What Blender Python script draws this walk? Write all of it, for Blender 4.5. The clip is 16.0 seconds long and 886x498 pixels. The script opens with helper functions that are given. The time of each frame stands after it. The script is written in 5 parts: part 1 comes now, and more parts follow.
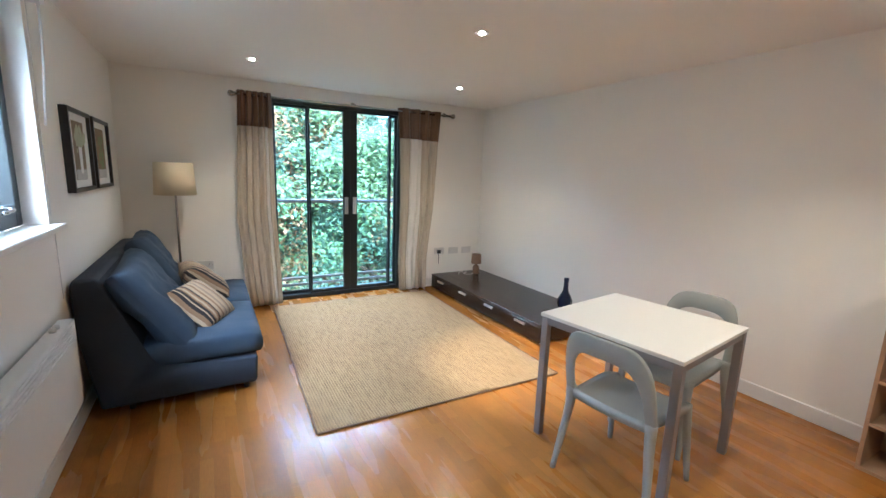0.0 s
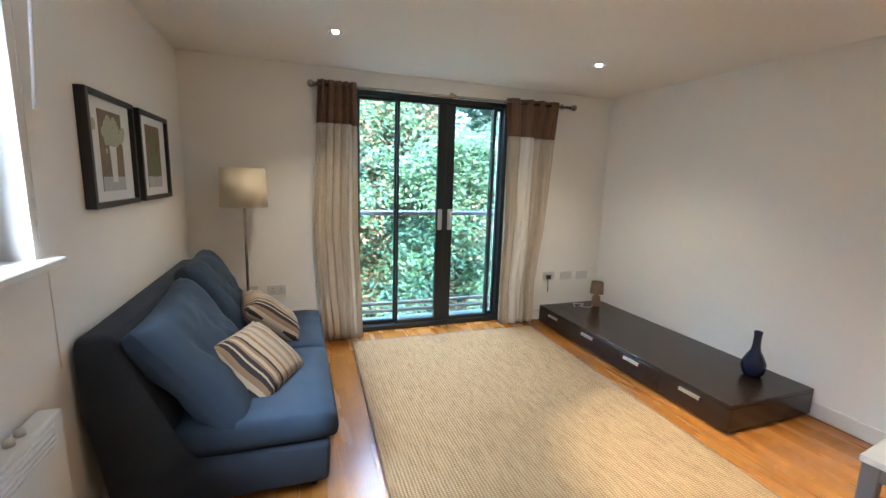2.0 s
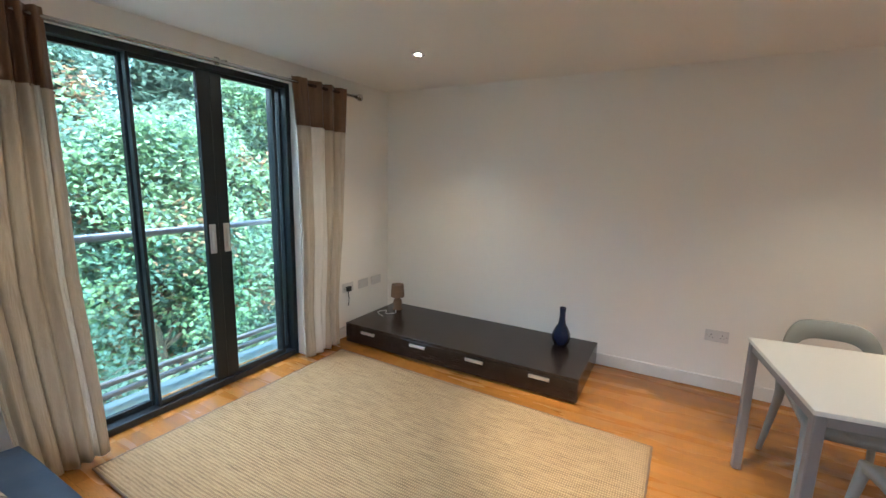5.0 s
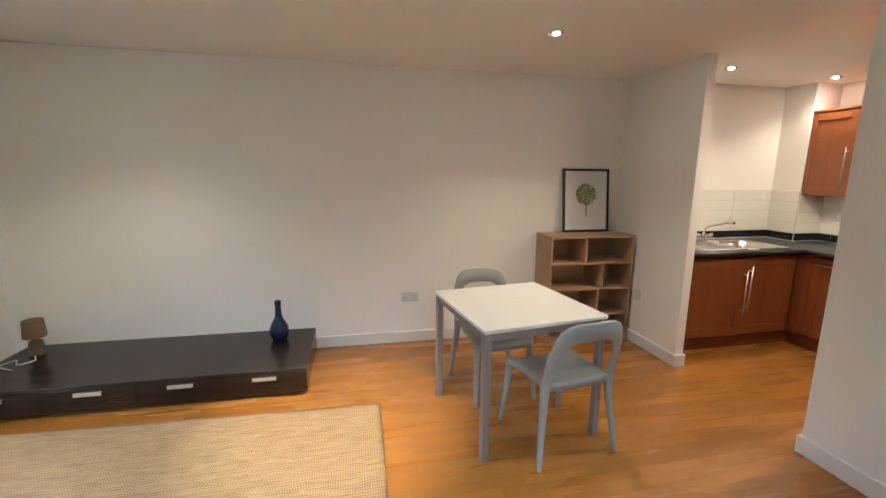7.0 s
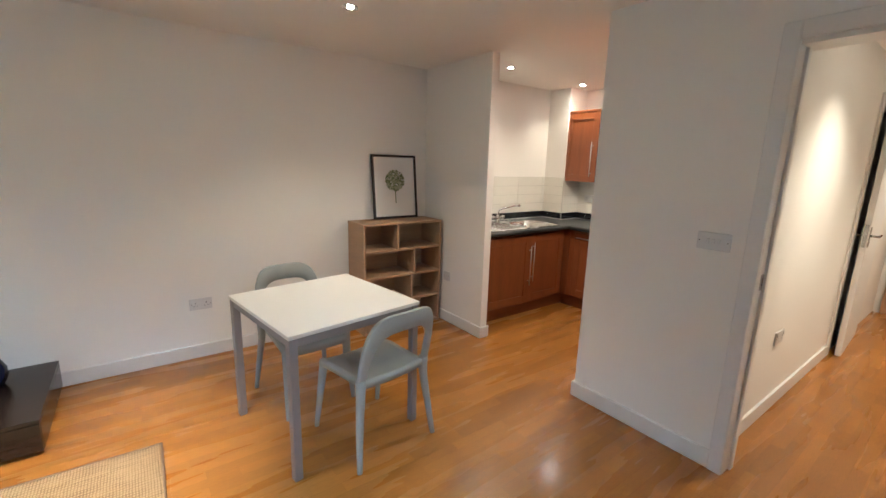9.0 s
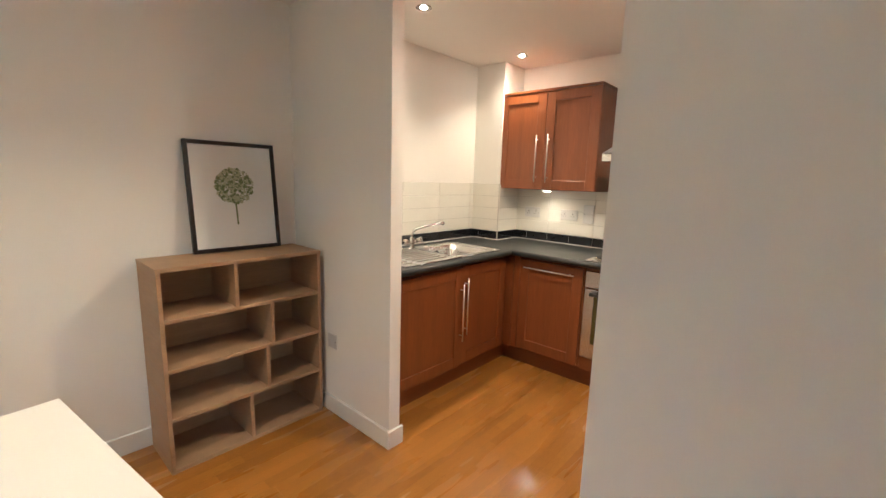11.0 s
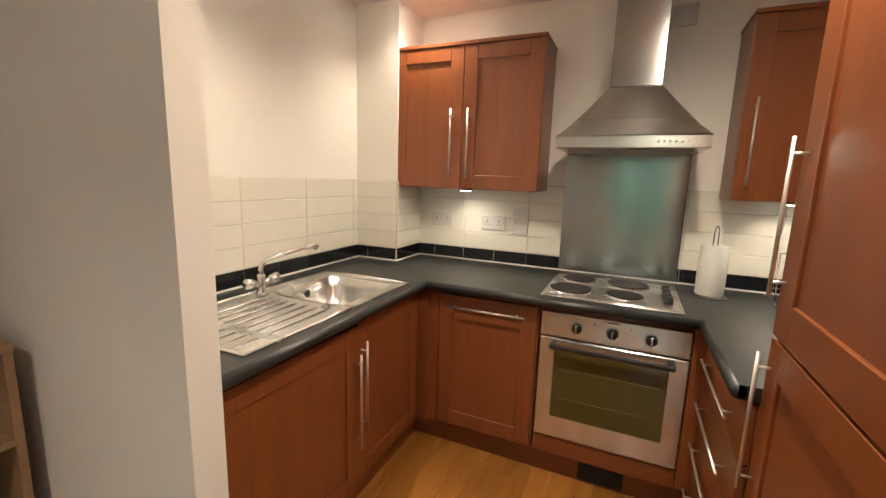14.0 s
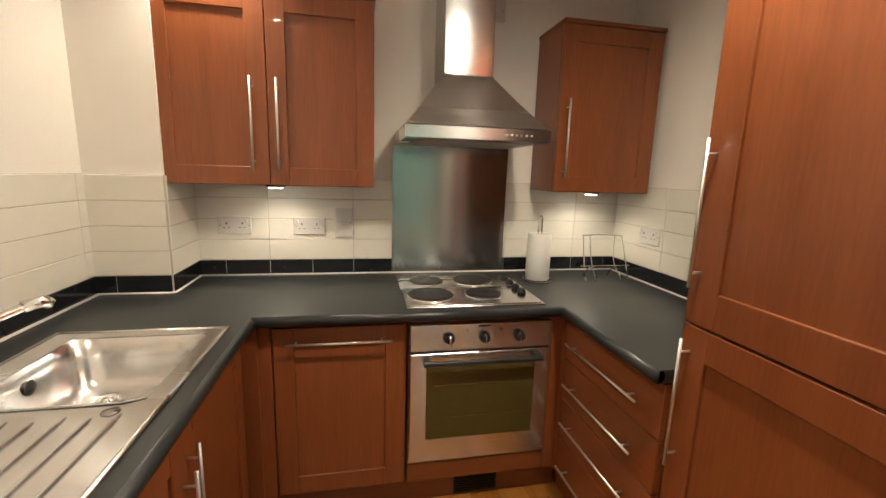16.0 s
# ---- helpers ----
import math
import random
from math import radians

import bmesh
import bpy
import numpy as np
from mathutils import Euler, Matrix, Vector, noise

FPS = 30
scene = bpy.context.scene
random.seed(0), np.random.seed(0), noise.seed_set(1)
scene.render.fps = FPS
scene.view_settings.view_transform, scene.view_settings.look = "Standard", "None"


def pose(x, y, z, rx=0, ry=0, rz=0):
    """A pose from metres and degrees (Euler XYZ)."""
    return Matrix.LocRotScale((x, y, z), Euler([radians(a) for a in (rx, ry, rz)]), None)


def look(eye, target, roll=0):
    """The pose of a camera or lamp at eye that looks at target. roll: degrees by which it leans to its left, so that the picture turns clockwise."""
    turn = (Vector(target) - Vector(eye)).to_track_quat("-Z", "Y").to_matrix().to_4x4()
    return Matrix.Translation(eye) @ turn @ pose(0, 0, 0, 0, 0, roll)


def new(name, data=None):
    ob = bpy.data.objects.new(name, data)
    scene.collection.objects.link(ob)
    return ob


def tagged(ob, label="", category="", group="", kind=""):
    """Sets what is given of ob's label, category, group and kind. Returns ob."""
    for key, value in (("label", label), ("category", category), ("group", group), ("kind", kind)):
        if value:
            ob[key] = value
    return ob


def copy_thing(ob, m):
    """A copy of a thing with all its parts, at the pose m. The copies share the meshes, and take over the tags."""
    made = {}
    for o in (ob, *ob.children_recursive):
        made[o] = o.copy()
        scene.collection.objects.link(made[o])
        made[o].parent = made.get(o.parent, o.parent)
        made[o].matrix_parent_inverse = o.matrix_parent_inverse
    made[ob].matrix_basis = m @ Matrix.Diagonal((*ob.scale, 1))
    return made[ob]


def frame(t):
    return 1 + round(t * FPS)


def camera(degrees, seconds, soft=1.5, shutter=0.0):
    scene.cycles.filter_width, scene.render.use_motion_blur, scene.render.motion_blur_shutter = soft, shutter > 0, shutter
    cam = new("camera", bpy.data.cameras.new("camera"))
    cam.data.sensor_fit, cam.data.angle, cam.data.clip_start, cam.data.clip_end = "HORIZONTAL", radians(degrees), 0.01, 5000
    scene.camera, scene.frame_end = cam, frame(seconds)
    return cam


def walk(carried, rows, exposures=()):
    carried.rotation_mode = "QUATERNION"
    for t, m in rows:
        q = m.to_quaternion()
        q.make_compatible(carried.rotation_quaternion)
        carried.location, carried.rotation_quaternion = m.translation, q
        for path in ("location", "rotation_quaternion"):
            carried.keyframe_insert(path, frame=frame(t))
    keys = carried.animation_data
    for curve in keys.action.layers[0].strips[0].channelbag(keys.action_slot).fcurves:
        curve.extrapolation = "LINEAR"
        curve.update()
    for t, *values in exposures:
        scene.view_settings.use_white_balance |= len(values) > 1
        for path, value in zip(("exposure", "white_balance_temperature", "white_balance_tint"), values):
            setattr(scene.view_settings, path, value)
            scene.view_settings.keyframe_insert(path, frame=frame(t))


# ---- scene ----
cam = camera(93.4, 16.0)
PATH = [
    (0, (-0.078, -0.005, 1.465), (0.89, 1.71, 1.117), 2.0),
    (0.5, (-0.02, 0.164, 1.473), (0.805, 1.95, 1.115), 1.9),
    (1, (-0.078, 0.455, 1.456), (0.705, 2.264, 1.116), 1.3),
    (1.5, (-0.081, 0.779, 1.455), (0.652, 2.609, 1.118), 1.5),
    (2, (0.027, 1.055, 1.458), (0.689, 2.913, 1.128), 1.8),
    (2.5, (0.053, 1.342, 1.452), (0.718, 3.199, 1.121), 2.2),
    (3, (0.0, 1.666, 1.439), (0.79, 3.474, 1.115), 2.0),
    (3.2, (0.032, 1.776, 1.456), (0.858, 3.568, 1.132), 2.1),
    (5.3, (-0.36, 2.17, 1.52), (1.469, 2.902, 1.175), 1.4),
    (5.5, (-0.347, 2.18, 1.505), (1.533, 2.766, 1.158), 1.5),
    (6, (-0.344, 2.262, 1.497), (1.61, 2.505, 1.146), 1.4),
    (6.1, (-0.348, 2.279, 1.495), (1.613, 2.455, 1.142), 1.4),
    (6.5, (-0.348, 2.288, 1.502), (1.617, 2.178, 1.145), 0.85),
    (7, (-0.356, 2.27, 1.499), (1.568, 1.861, 1.141), 0.57),
    (7.5, (-0.376, 2.251, 1.497), (1.474, 1.587, 1.132), 0.64),
    (8, (-0.39, 2.229, 1.494), (1.368, 1.351, 1.12), 0.76),
    (8.5, (-0.38, 2.211, 1.492), (1.28, 1.165, 1.109), 1.17),
    (9, (-0.239, 2.139, 1.488), (1.332, 0.968, 1.086), 1.62),
    (9.2, (-0.149, 2.059, 1.484), (1.395, 0.853, 1.077), 1.6),
    (11.3, (0.938, 0.95, 1.384), (2.222, -0.547, 1.04), 2.2),
    (11.5, (1.02, 0.841, 1.41), (2.286, -0.663, 1.041), 2.52),
    (12, (1.223, 0.64, 1.43), (2.449, -0.898, 1.065), 2.28),
    (12.5, (1.326, 0.437, 1.368), (2.522, -1.139, 1.071), 1.12),
    (13, (1.468, 0.285, 1.389), (2.546, -1.369, 1.073), 0.92),
    (13.5, (1.524, 0.255, 1.387), (2.473, -1.474, 1.06), 1.83),
    (14, (1.582, 0.286, 1.386), (2.382, -1.516, 1.05), 1.83),
    (14.5, (1.667, 0.262, 1.375), (2.258, -1.617, 1.032), 1.79),
    (15, (1.801, 0.149, 1.377), (2.134, -1.792, 1.027), 1.52),
    (15.5, (1.94, 0.036, 1.391), (1.925, -1.931, 1.032), 1.66),
    (16, (2.087, -0.017, 1.399), (1.698, -1.946, 1.044), 1.72),
]
walk(cam, [(t, look(eye, target, roll)) for t, eye, target, roll in PATH],
     exposures=[(0, 4.05, 4950, 10), (0.6, 3.8, 4950, 10), (1.5, 3.85, 5050, 10), (2.5, 4.1, 5300, 10), (3.2, 4.0, 5150, 10), (5.5, 3.65, 5300, 10), (6.5, 3.95, 5850, 10), (7.1, 3.9, 5350, 10), (9, 3.9, 5150, 10), (11.5, 4.15, 5450, 10), (12.5, 4.1, 5450, 10), (14, 3.9, 5550, 10), (16, 3.85, 5550, 10)])

# ---- world and light ----
world = bpy.data.worlds.new("sky")
scene.world = world
world.use_nodes = True
sky = world.node_tree.nodes.new("ShaderNodeTexSky")
sky.sky_type, sky.sun_disc, sky.sun_elevation, sky.sun_rotation = "NISHITA", False, radians(42), radians(200)
world.node_tree.links.new(sky.outputs[0], world.node_tree.nodes["Background"].inputs[0])
world.node_tree.nodes["Background"].inputs[1].default_value = 0.15
sun_data = bpy.data.lights.new("sun", "SUN")
sun_data.energy, sun_data.angle, sun_data.color = 2.2, radians(60), (1.0, 0.96, 0.9)
sun_lamp = new("sun", sun_data)
sun_lamp.matrix_world = look((0, 0, 20), (0.26, 0.72, 19.1))
# Added unseen area lamps outside both openings, boosting the daylight indoors.
for place, target, wide, deep, watts in (((1.28, 5.85, 2.95), (1.5, 3.0, 0.0), 2.4, 1.2, 16.0), ((-2.1, 1.9, 3.0), (2.4, 1.6, 0.4), 1.2, 0.9, 11.0)):
    sky_fill = bpy.data.lights.new("sky_fill", "AREA")
    sky_fill.shape, sky_fill.size, sky_fill.size_y, sky_fill.energy, sky_fill.color = "RECTANGLE", wide, deep, watts, (0.84, 0.93, 1.0)
    new("sky_fill", sky_fill).matrix_world = look(place, target)
WARM = (1.0, 0.78, 0.5)
SPOT_W, KITCHEN_W, UNDER_W, HALL_W = 4.8, 3.7, 0.34, 9.0


# ---- materials ----
def node(nt, kind, **values):
    n = nt.nodes.new("ShaderNode" + kind)
    for k, v in values.items():
        n.inputs[k.replace("_", " ")].default_value = v
    return n


def material(name, colour, rough=0.5, metal=0.0, grain=40.0, vary=0.12, bump=0.15, stretch=(1, 1, 1), blotch=2.5, rand=0.0, coat=0.0, depth=0.004):
    """A surface with variation at two scales, fine relief and uneven gloss."""
    m = bpy.data.materials.new(name)
    m.use_nodes = True
    nt = m.node_tree
    bsdf = nt.nodes["Principled BSDF"]
    tc = node(nt, "TexCoord")
    mp = node(nt, "Mapping", Scale=stretch)
    nt.links.new(tc.outputs["Object"], mp.inputs[0])
    fine = node(nt, "TexNoise", Scale=grain, Detail=6.0, Roughness=0.6)
    big = node(nt, "TexNoise", Scale=blotch, Detail=3.0)
    nt.links.new(mp.outputs[0], fine.inputs[0])
    nt.links.new(mp.outputs[0], big.inputs[0])
    add = nt.nodes.new("ShaderNodeMath")
    add.operation = "ADD"
    nt.links.new(fine.outputs[0], add.inputs[0])
    nt.links.new(big.outputs[0], add.inputs[1])
    if rand:
        info = node(nt, "ObjectInfo")
        more = nt.nodes.new("ShaderNodeMath")
        more.operation = "MULTIPLY_ADD"
        nt.links.new(info.outputs["Random"], more.inputs[0])
        more.inputs[1].default_value = rand
        nt.links.new(add.outputs[0], more.inputs[2])
        add = more
    ramp = node(nt, "ValToRGB")
    ramp.color_ramp.elements[0].position, ramp.color_ramp.elements[1].position = 0.35, 1.0
    for e, k in zip(ramp.color_ramp.elements, (1 - vary, 1 + vary)):
        e.color = (*[min(1, c * k) for c in colour], 1)
    half = nt.nodes.new("ShaderNodeMath")
    half.operation = "MULTIPLY"
    half.inputs[1].default_value = 0.68
    nt.links.new(add.outputs[0], half.inputs[0])
    nt.links.new(half.outputs[0], ramp.inputs[0])
    nt.links.new(ramp.outputs[0], bsdf.inputs["Base Color"])
    rr = node(nt, "MapRange", From_Min=0.3, From_Max=0.7, To_Min=max(0.02, rough * 0.85), To_Max=min(1, rough * 1.15))
    nt.links.new(big.outputs[0], rr.inputs[0])
    nt.links.new(rr.outputs[0], bsdf.inputs["Roughness"])
    bsdf.inputs["Metallic"].default_value = metal
    bsdf.inputs["Coat Weight"].default_value = coat
    if bump:
        b = node(nt, "Bump", Strength=bump, Distance=depth)
        nt.links.new(fine.outputs[0], b.inputs["Height"])
        nt.links.new(b.outputs[0], bsdf.inputs["Normal"])
    return m


def glow(name, colour, strength):
    m = bpy.data.materials.new(name)
    m.use_nodes = True
    b = m.node_tree.nodes["Principled BSDF"]
    b.inputs["Emission Color"].default_value = (*colour, 1)
    b.inputs["Emission Strength"].default_value = strength
    return m


def glass_material(name, tint, rough=0.0):
    m = bpy.data.materials.new(name)
    m.use_nodes = True
    b = m.node_tree.nodes["Principled BSDF"]
    b.inputs["Base Color"].default_value = (*tint, 1)
    b.inputs["Transmission Weight"].default_value = 1.0
    b.inputs["Roughness"].default_value = rough
    b.inputs["IOR"].default_value = 1.45
    return m


def floor_material():
    """Three-strip beech laminate: strips along y, each with its own tone, satin lacquer."""
    m = material("beech_laminate", (0.32, 0.135, 0.022), 0.27, grain=30, vary=0.3, bump=0.05, stretch=(6, 0.7, 1), blotch=1.2, rand=0.25)
    nt = m.node_tree
    bsdf = nt.nodes["Principled BSDF"]
    ramp = bsdf.inputs["Base Color"].links[0].from_socket
    tc = node(nt, "TexCoord")
    mp = node(nt, "Mapping", Rotation=(0, 0, radians(90)))
    nt.links.new(tc.outputs["Object"], mp.inputs[0])
    br = node(nt, "TexBrick", Color1=(0.7, 0.64, 0.58, 1), Color2=(1.15, 1.12, 1.05, 1), Mortar=(0.6, 0.5, 0.45, 1), Scale=1.0, Mortar_Size=0.0006, Brick_Width=0.37, Row_Height=0.0633)
    br.offset, br.offset_frequency = 0.37, 2
    nt.links.new(mp.outputs[0], br.inputs[0])
    mix = node(nt, "Mix")
    mix.data_type, mix.blend_type = "RGBA", "MULTIPLY"
    mix.inputs[0].default_value = 0.6
    nt.links.new(ramp, mix.inputs[6])
    nt.links.new(br.outputs[0], mix.inputs[7])
    nt.links.new(mix.outputs[2], bsdf.inputs["Base Color"])
    bsdf.inputs["Coat Weight"].default_value = 0.15
    bsdf.inputs["Coat Roughness"].default_value = 0.12
    return m


def weave_material(name, dark, light, sx, sy, bump=0.8, rough=0.9):
    """Woven fibre: warp and weft waves broken up by noise."""
    m = bpy.data.materials.new(name)
    m.use_nodes = True
    nt = m.node_tree
    bsdf = nt.nodes["Principled BSDF"]
    tc = node(nt, "TexCoord")
    waves = []
    for direction, sc in (("X", sx), ("Y", sy)):
        wv = node(nt, "TexWave", Scale=sc, Distortion=1.6, Detail=2.0, Detail_Scale=1.2)
        wv.bands_direction = direction
        nt.links.new(tc.outputs["Object"], wv.inputs[0])
        waves.append(wv)
    mul = nt.nodes.new("ShaderNodeMath")
    mul.operation = "MULTIPLY"
    nt.links.new(waves[0].outputs["Fac"], mul.inputs[0])
    nt.links.new(waves[1].outputs["Fac"], mul.inputs[1])
    streak = node(nt, "Mapping", Scale=(22, 4.0, 1))
    nt.links.new(tc.outputs["Object"], streak.inputs[0])
    nz = node(nt, "TexNoise", Scale=1.6, Detail=6.0, Roughness=0.7)
    nt.links.new(streak.outputs[0], nz.inputs[0])
    mix = nt.nodes.new("ShaderNodeMath")
    mix.operation = "MULTIPLY_ADD"
    nt.links.new(mul.outputs[0], mix.inputs[0])
    mix.inputs[1].default_value = 0.7
    nt.links.new(nz.outputs[0], mix.inputs[2])
    ramp = node(nt, "ValToRGB")
    ramp.color_ramp.elements[0].position, ramp.color_ramp.elements[1].position = 0.3, 0.85
    ramp.color_ramp.elements[0].color, ramp.color_ramp.elements[1].color = (*dark, 1), (*light, 1)
    nt.links.new(mix.outputs[0], ramp.inputs[0])
    nt.links.new(ramp.outputs[0], bsdf.inputs["Base Color"])
    bsdf.inputs["Roughness"].default_value = rough
    b = node(nt, "Bump", Strength=bump, Distance=0.006)
    nt.links.new(mul.outputs[0], b.inputs["Height"])
    nt.links.new(b.outputs[0], bsdf.inputs["Normal"])
    return m


def stripe_material():
    """Striped cushion cloth: cream, tan and near-black bands of uneven width."""
    m = bpy.data.materials.new("striped_cloth")
    m.use_nodes = True
    nt = m.node_tree
    bsdf = nt.nodes["Principled BSDF"]
    tc = node(nt, "TexCoord")
    sep = node(nt, "SeparateXYZ")
    nt.links.new(tc.outputs["Object"], sep.inputs[0])
    mr = node(nt, "MapRange", From_Min=-0.22, From_Max=0.22)
    nt.links.new(sep.outputs["Y"], mr.inputs[0])
    ramp = node(nt, "ValToRGB")
    ramp.color_ramp.interpolation = "CONSTANT"
    bands = [(0.0, 0), (0.04, 2), (0.07, 1), (0.1, 0), (0.14, 2), (0.16, 0), (0.2, 1), (0.23, 2), (0.27, 1), (0.31, 0), (0.34, 2), (0.42, 1), (0.46, 2), (0.52, 3), (0.57, 2),
             (0.63, 3), (0.67, 1), (0.7, 2), (0.75, 3), (0.79, 2), (0.84, 1), (0.87, 3), (0.92, 2), (0.96, 1)]
    tones = [(0.02, 0.016, 0.014, 1), (0.2, 0.12, 0.06, 1), (0.36, 0.27, 0.17, 1), (0.25, 0.19, 0.13, 1)]
    while len(ramp.color_ramp.elements) < len(bands):
        ramp.color_ramp.elements.new(0.5)
    for e, (p, k) in zip(ramp.color_ramp.elements, bands):
        e.position, e.color = p, tones[k]
    nt.links.new(mr.outputs[0], ramp.inputs[0])
    nt.links.new(ramp.outputs[0], bsdf.inputs["Base Color"])
    bsdf.inputs["Roughness"].default_value = 0.9
    nz = node(nt, "TexNoise", Scale=260.0)
    nt.links.new(tc.outputs["Object"], nz.inputs[0])
    b = node(nt, "Bump", Strength=0.4, Distance=0.002)
    nt.links.new(nz.outputs[0], b.inputs["Height"])
    nt.links.new(b.outputs[0], bsdf.inputs["Normal"])
    return m


M_WALL = material("wall_paint", (0.82, 0.79, 0.73), 0.85, grain=180, vary=0.025, bump=0.06, depth=0.002, blotch=1.1)
M_CEIL = material("ceiling_paint", (0.83, 0.8, 0.75), 0.9, grain=150, vary=0.02, bump=0.05, depth=0.002, blotch=0.9)
M_TRIM = material("white_gloss_paint", (0.74, 0.72, 0.68), 0.4, grain=60, vary=0.03, bump=0.04, depth=0.002)
M_FLOOR = floor_material()
M_RUG = weave_material("jute", (0.19, 0.118, 0.05), (0.46, 0.31, 0.152), 18, 27)
M_SOFA = material("blue_cotton", (0.027, 0.046, 0.076), 0.85, grain=420, vary=0.18, bump=0.35, depth=0.002, blotch=7)
M_SOFA_DARK = material("slate_cotton", (0.024, 0.033, 0.052), 0.9, grain=420, vary=0.18, bump=0.35, depth=0.002, blotch=6)
M_STRIPE = stripe_material()
M_TVWOOD = material("wenge_veneer", (0.018, 0.011, 0.008), 0.24, grain=34, vary=0.35, bump=0.08, stretch=(4, 0.4, 4), rand=0.2)
# Base darkened to put the room's dark reflection into splashback and chimney.
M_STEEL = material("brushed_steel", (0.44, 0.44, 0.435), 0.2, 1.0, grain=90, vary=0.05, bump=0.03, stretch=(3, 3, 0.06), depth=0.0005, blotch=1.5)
# Same steel, base lightened in place of the hood's bright ceiling reflection.
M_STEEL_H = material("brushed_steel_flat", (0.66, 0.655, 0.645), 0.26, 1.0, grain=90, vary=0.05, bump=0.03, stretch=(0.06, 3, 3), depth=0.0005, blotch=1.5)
M_ALU = material("satin_aluminium", (0.72, 0.71, 0.69), 0.4, 1.0, grain=120, vary=0.04, bump=0.02, depth=0.0005)
M_CHROME = material("chrome", (0.72, 0.71, 0.69), 0.12, 1.0, vary=0.03, bump=0)
M_CHERRY = material("cherry_veneer", (0.205, 0.06, 0.0165), 0.36, grain=26, vary=0.28, bump=0.06, stretch=(5, 5, 0.35), rand=0.25, coat=0.15)
M_CHERRY_H = material("cherry_veneer_across", (0.195, 0.057, 0.0155), 0.36, grain=26, vary=0.28, bump=0.06, stretch=(0.4, 0.4, 5), rand=0.25, coat=0.15)
M_TOP = material("slate_laminate", (0.021, 0.024, 0.025), 0.36, grain=220, vary=0.35, bump=0.08, depth=0.001)
M_TILE = material("white_ceramic", (0.74, 0.71, 0.63), 0.16, grain=9, vary=0.035, bump=0.04, rand=0.2)
M_TILE_BLACK = material("black_ceramic", (0.012, 0.013, 0.016), 0.12, grain=9, vary=0.2, bump=0.04, rand=0.3)
M_GROUT = material("white_grout", (0.5, 0.47, 0.41), 0.9, grain=200)
M_BLACK = material("black_plastic", (0.012, 0.012, 0.012), 0.35, grain=120, vary=0.2, bump=0.05)
M_IRON = material("cast_iron", (0.02, 0.02, 0.021), 0.5, grain=160, vary=0.3, bump=0.2, depth=0.001)
M_DARKFRAME = material("dark_powder_coat", (0.012, 0.018, 0.022), 0.4, grain=200, vary=0.15, bump=0.06, depth=0.001)
M_PLASTIC = material("white_plastic", (0.62, 0.6, 0.57), 0.35, grain=90, vary=0.03, bump=0.02)
M_CHAIR = material("grey_green_plastic", (0.3, 0.31, 0.28), 0.55, grain=260, vary=0.06, bump=0.12, depth=0.001)
M_GREYMETAL = material("grey_lacquered_metal", (0.27, 0.25, 0.24), 0.45, 0.3, grain=160, vary=0.06, bump=0.05)
M_TABLE = material("white_melamine", (0.78, 0.75, 0.68), 0.35, grain=120, vary=0.02, bump=0.03)
M_OAK = material("oak_foil", (0.37, 0.23, 0.125), 0.5, grain=22, vary=0.22, bump=0.08, stretch=(0.5, 0.5, 6), rand=0.1)
M_PAPER = material("white_paper", (0.76, 0.75, 0.71), 0.85, grain=90, vary=0.02, bump=0.03)
M_FRAME = material("black_wood_frame", (0.012, 0.01, 0.01), 0.4, grain=60, vary=0.2, bump=0.06)
M_CURTAIN = weave_material("beige_silk", (0.34, 0.28, 0.2), (0.55, 0.48, 0.37), 120, 220, 0.15, 0.6)
M_LINING = weave_material("cream_lining", (0.62, 0.6, 0.54), (0.78, 0.76, 0.7), 160, 200, 0.12, 0.75)
M_BAND = weave_material("brown_silk", (0.07, 0.034, 0.016), (0.18, 0.092, 0.045), 120, 220, 0.15, 0.45)
M_SHADE = material("linen_shade", (0.66, 0.56, 0.38), 0.9, grain=300, vary=0.08, bump=0.2)
M_NAVY = material("navy_glaze", (0.008, 0.014, 0.045), 0.25, grain=40, vary=0.2, bump=0.12)
M_BROWN = material("brown_wicker", (0.17, 0.1, 0.055), 0.7, grain=90, vary=0.3, bump=0.5)
M_GLASS = glass_material("window_glass", (0.88, 0.98, 0.97))
M_BALGLASS = glass_material("balustrade_glass", (0.75, 0.9, 0.88))
# The olive base colour imitates the floor mirrored in the oven window.
M_OVENGLASS_TINT = material("oven_glass_floor_tint", (0.07, 0.058, 0.016), 0.07, grain=30, vary=0.1, bump=0)
M_LAMP = glow("lit_bulb", (1.0, 0.86, 0.62), 22.0)
M_LAMP_SMALL = glow("small_lit_bulb", (1.0, 0.86, 0.62), 2.5)
M_LEAF = material("leaf", (0.22, 0.33, 0.16), 0.8, grain=2.2, vary=0.6, bump=0, blotch=0.7)
# Copy of the leaf with bluish shade put into its colour.
M_LEAF_SHADE = material("shaded_leaf", (0.13, 0.21, 0.155), 0.8, grain=2.2, vary=0.6, bump=0, blotch=0.7)
# Leaf of the far trees, greyed to paint distance haze into the colour.
M_LEAF_HAZE = material("hazed_leaf", (0.2, 0.28, 0.2), 0.8, grain=2.2, vary=0.4, bump=0, blotch=0.5)
M_LEAF_RUST = material("autumn_leaf", (0.36, 0.2, 0.11), 0.6, grain=2.5, vary=0.5, bump=0, blotch=0.9)
for steel_mat in (M_STEEL, M_STEEL_H):
    steel_mat.node_tree.nodes["Principled BSDF"].inputs["Anisotropic"].default_value = 0.75
    steel_mat.node_tree.nodes["Principled BSDF"].inputs["Anisotropic Rotation"].default_value = 0.25
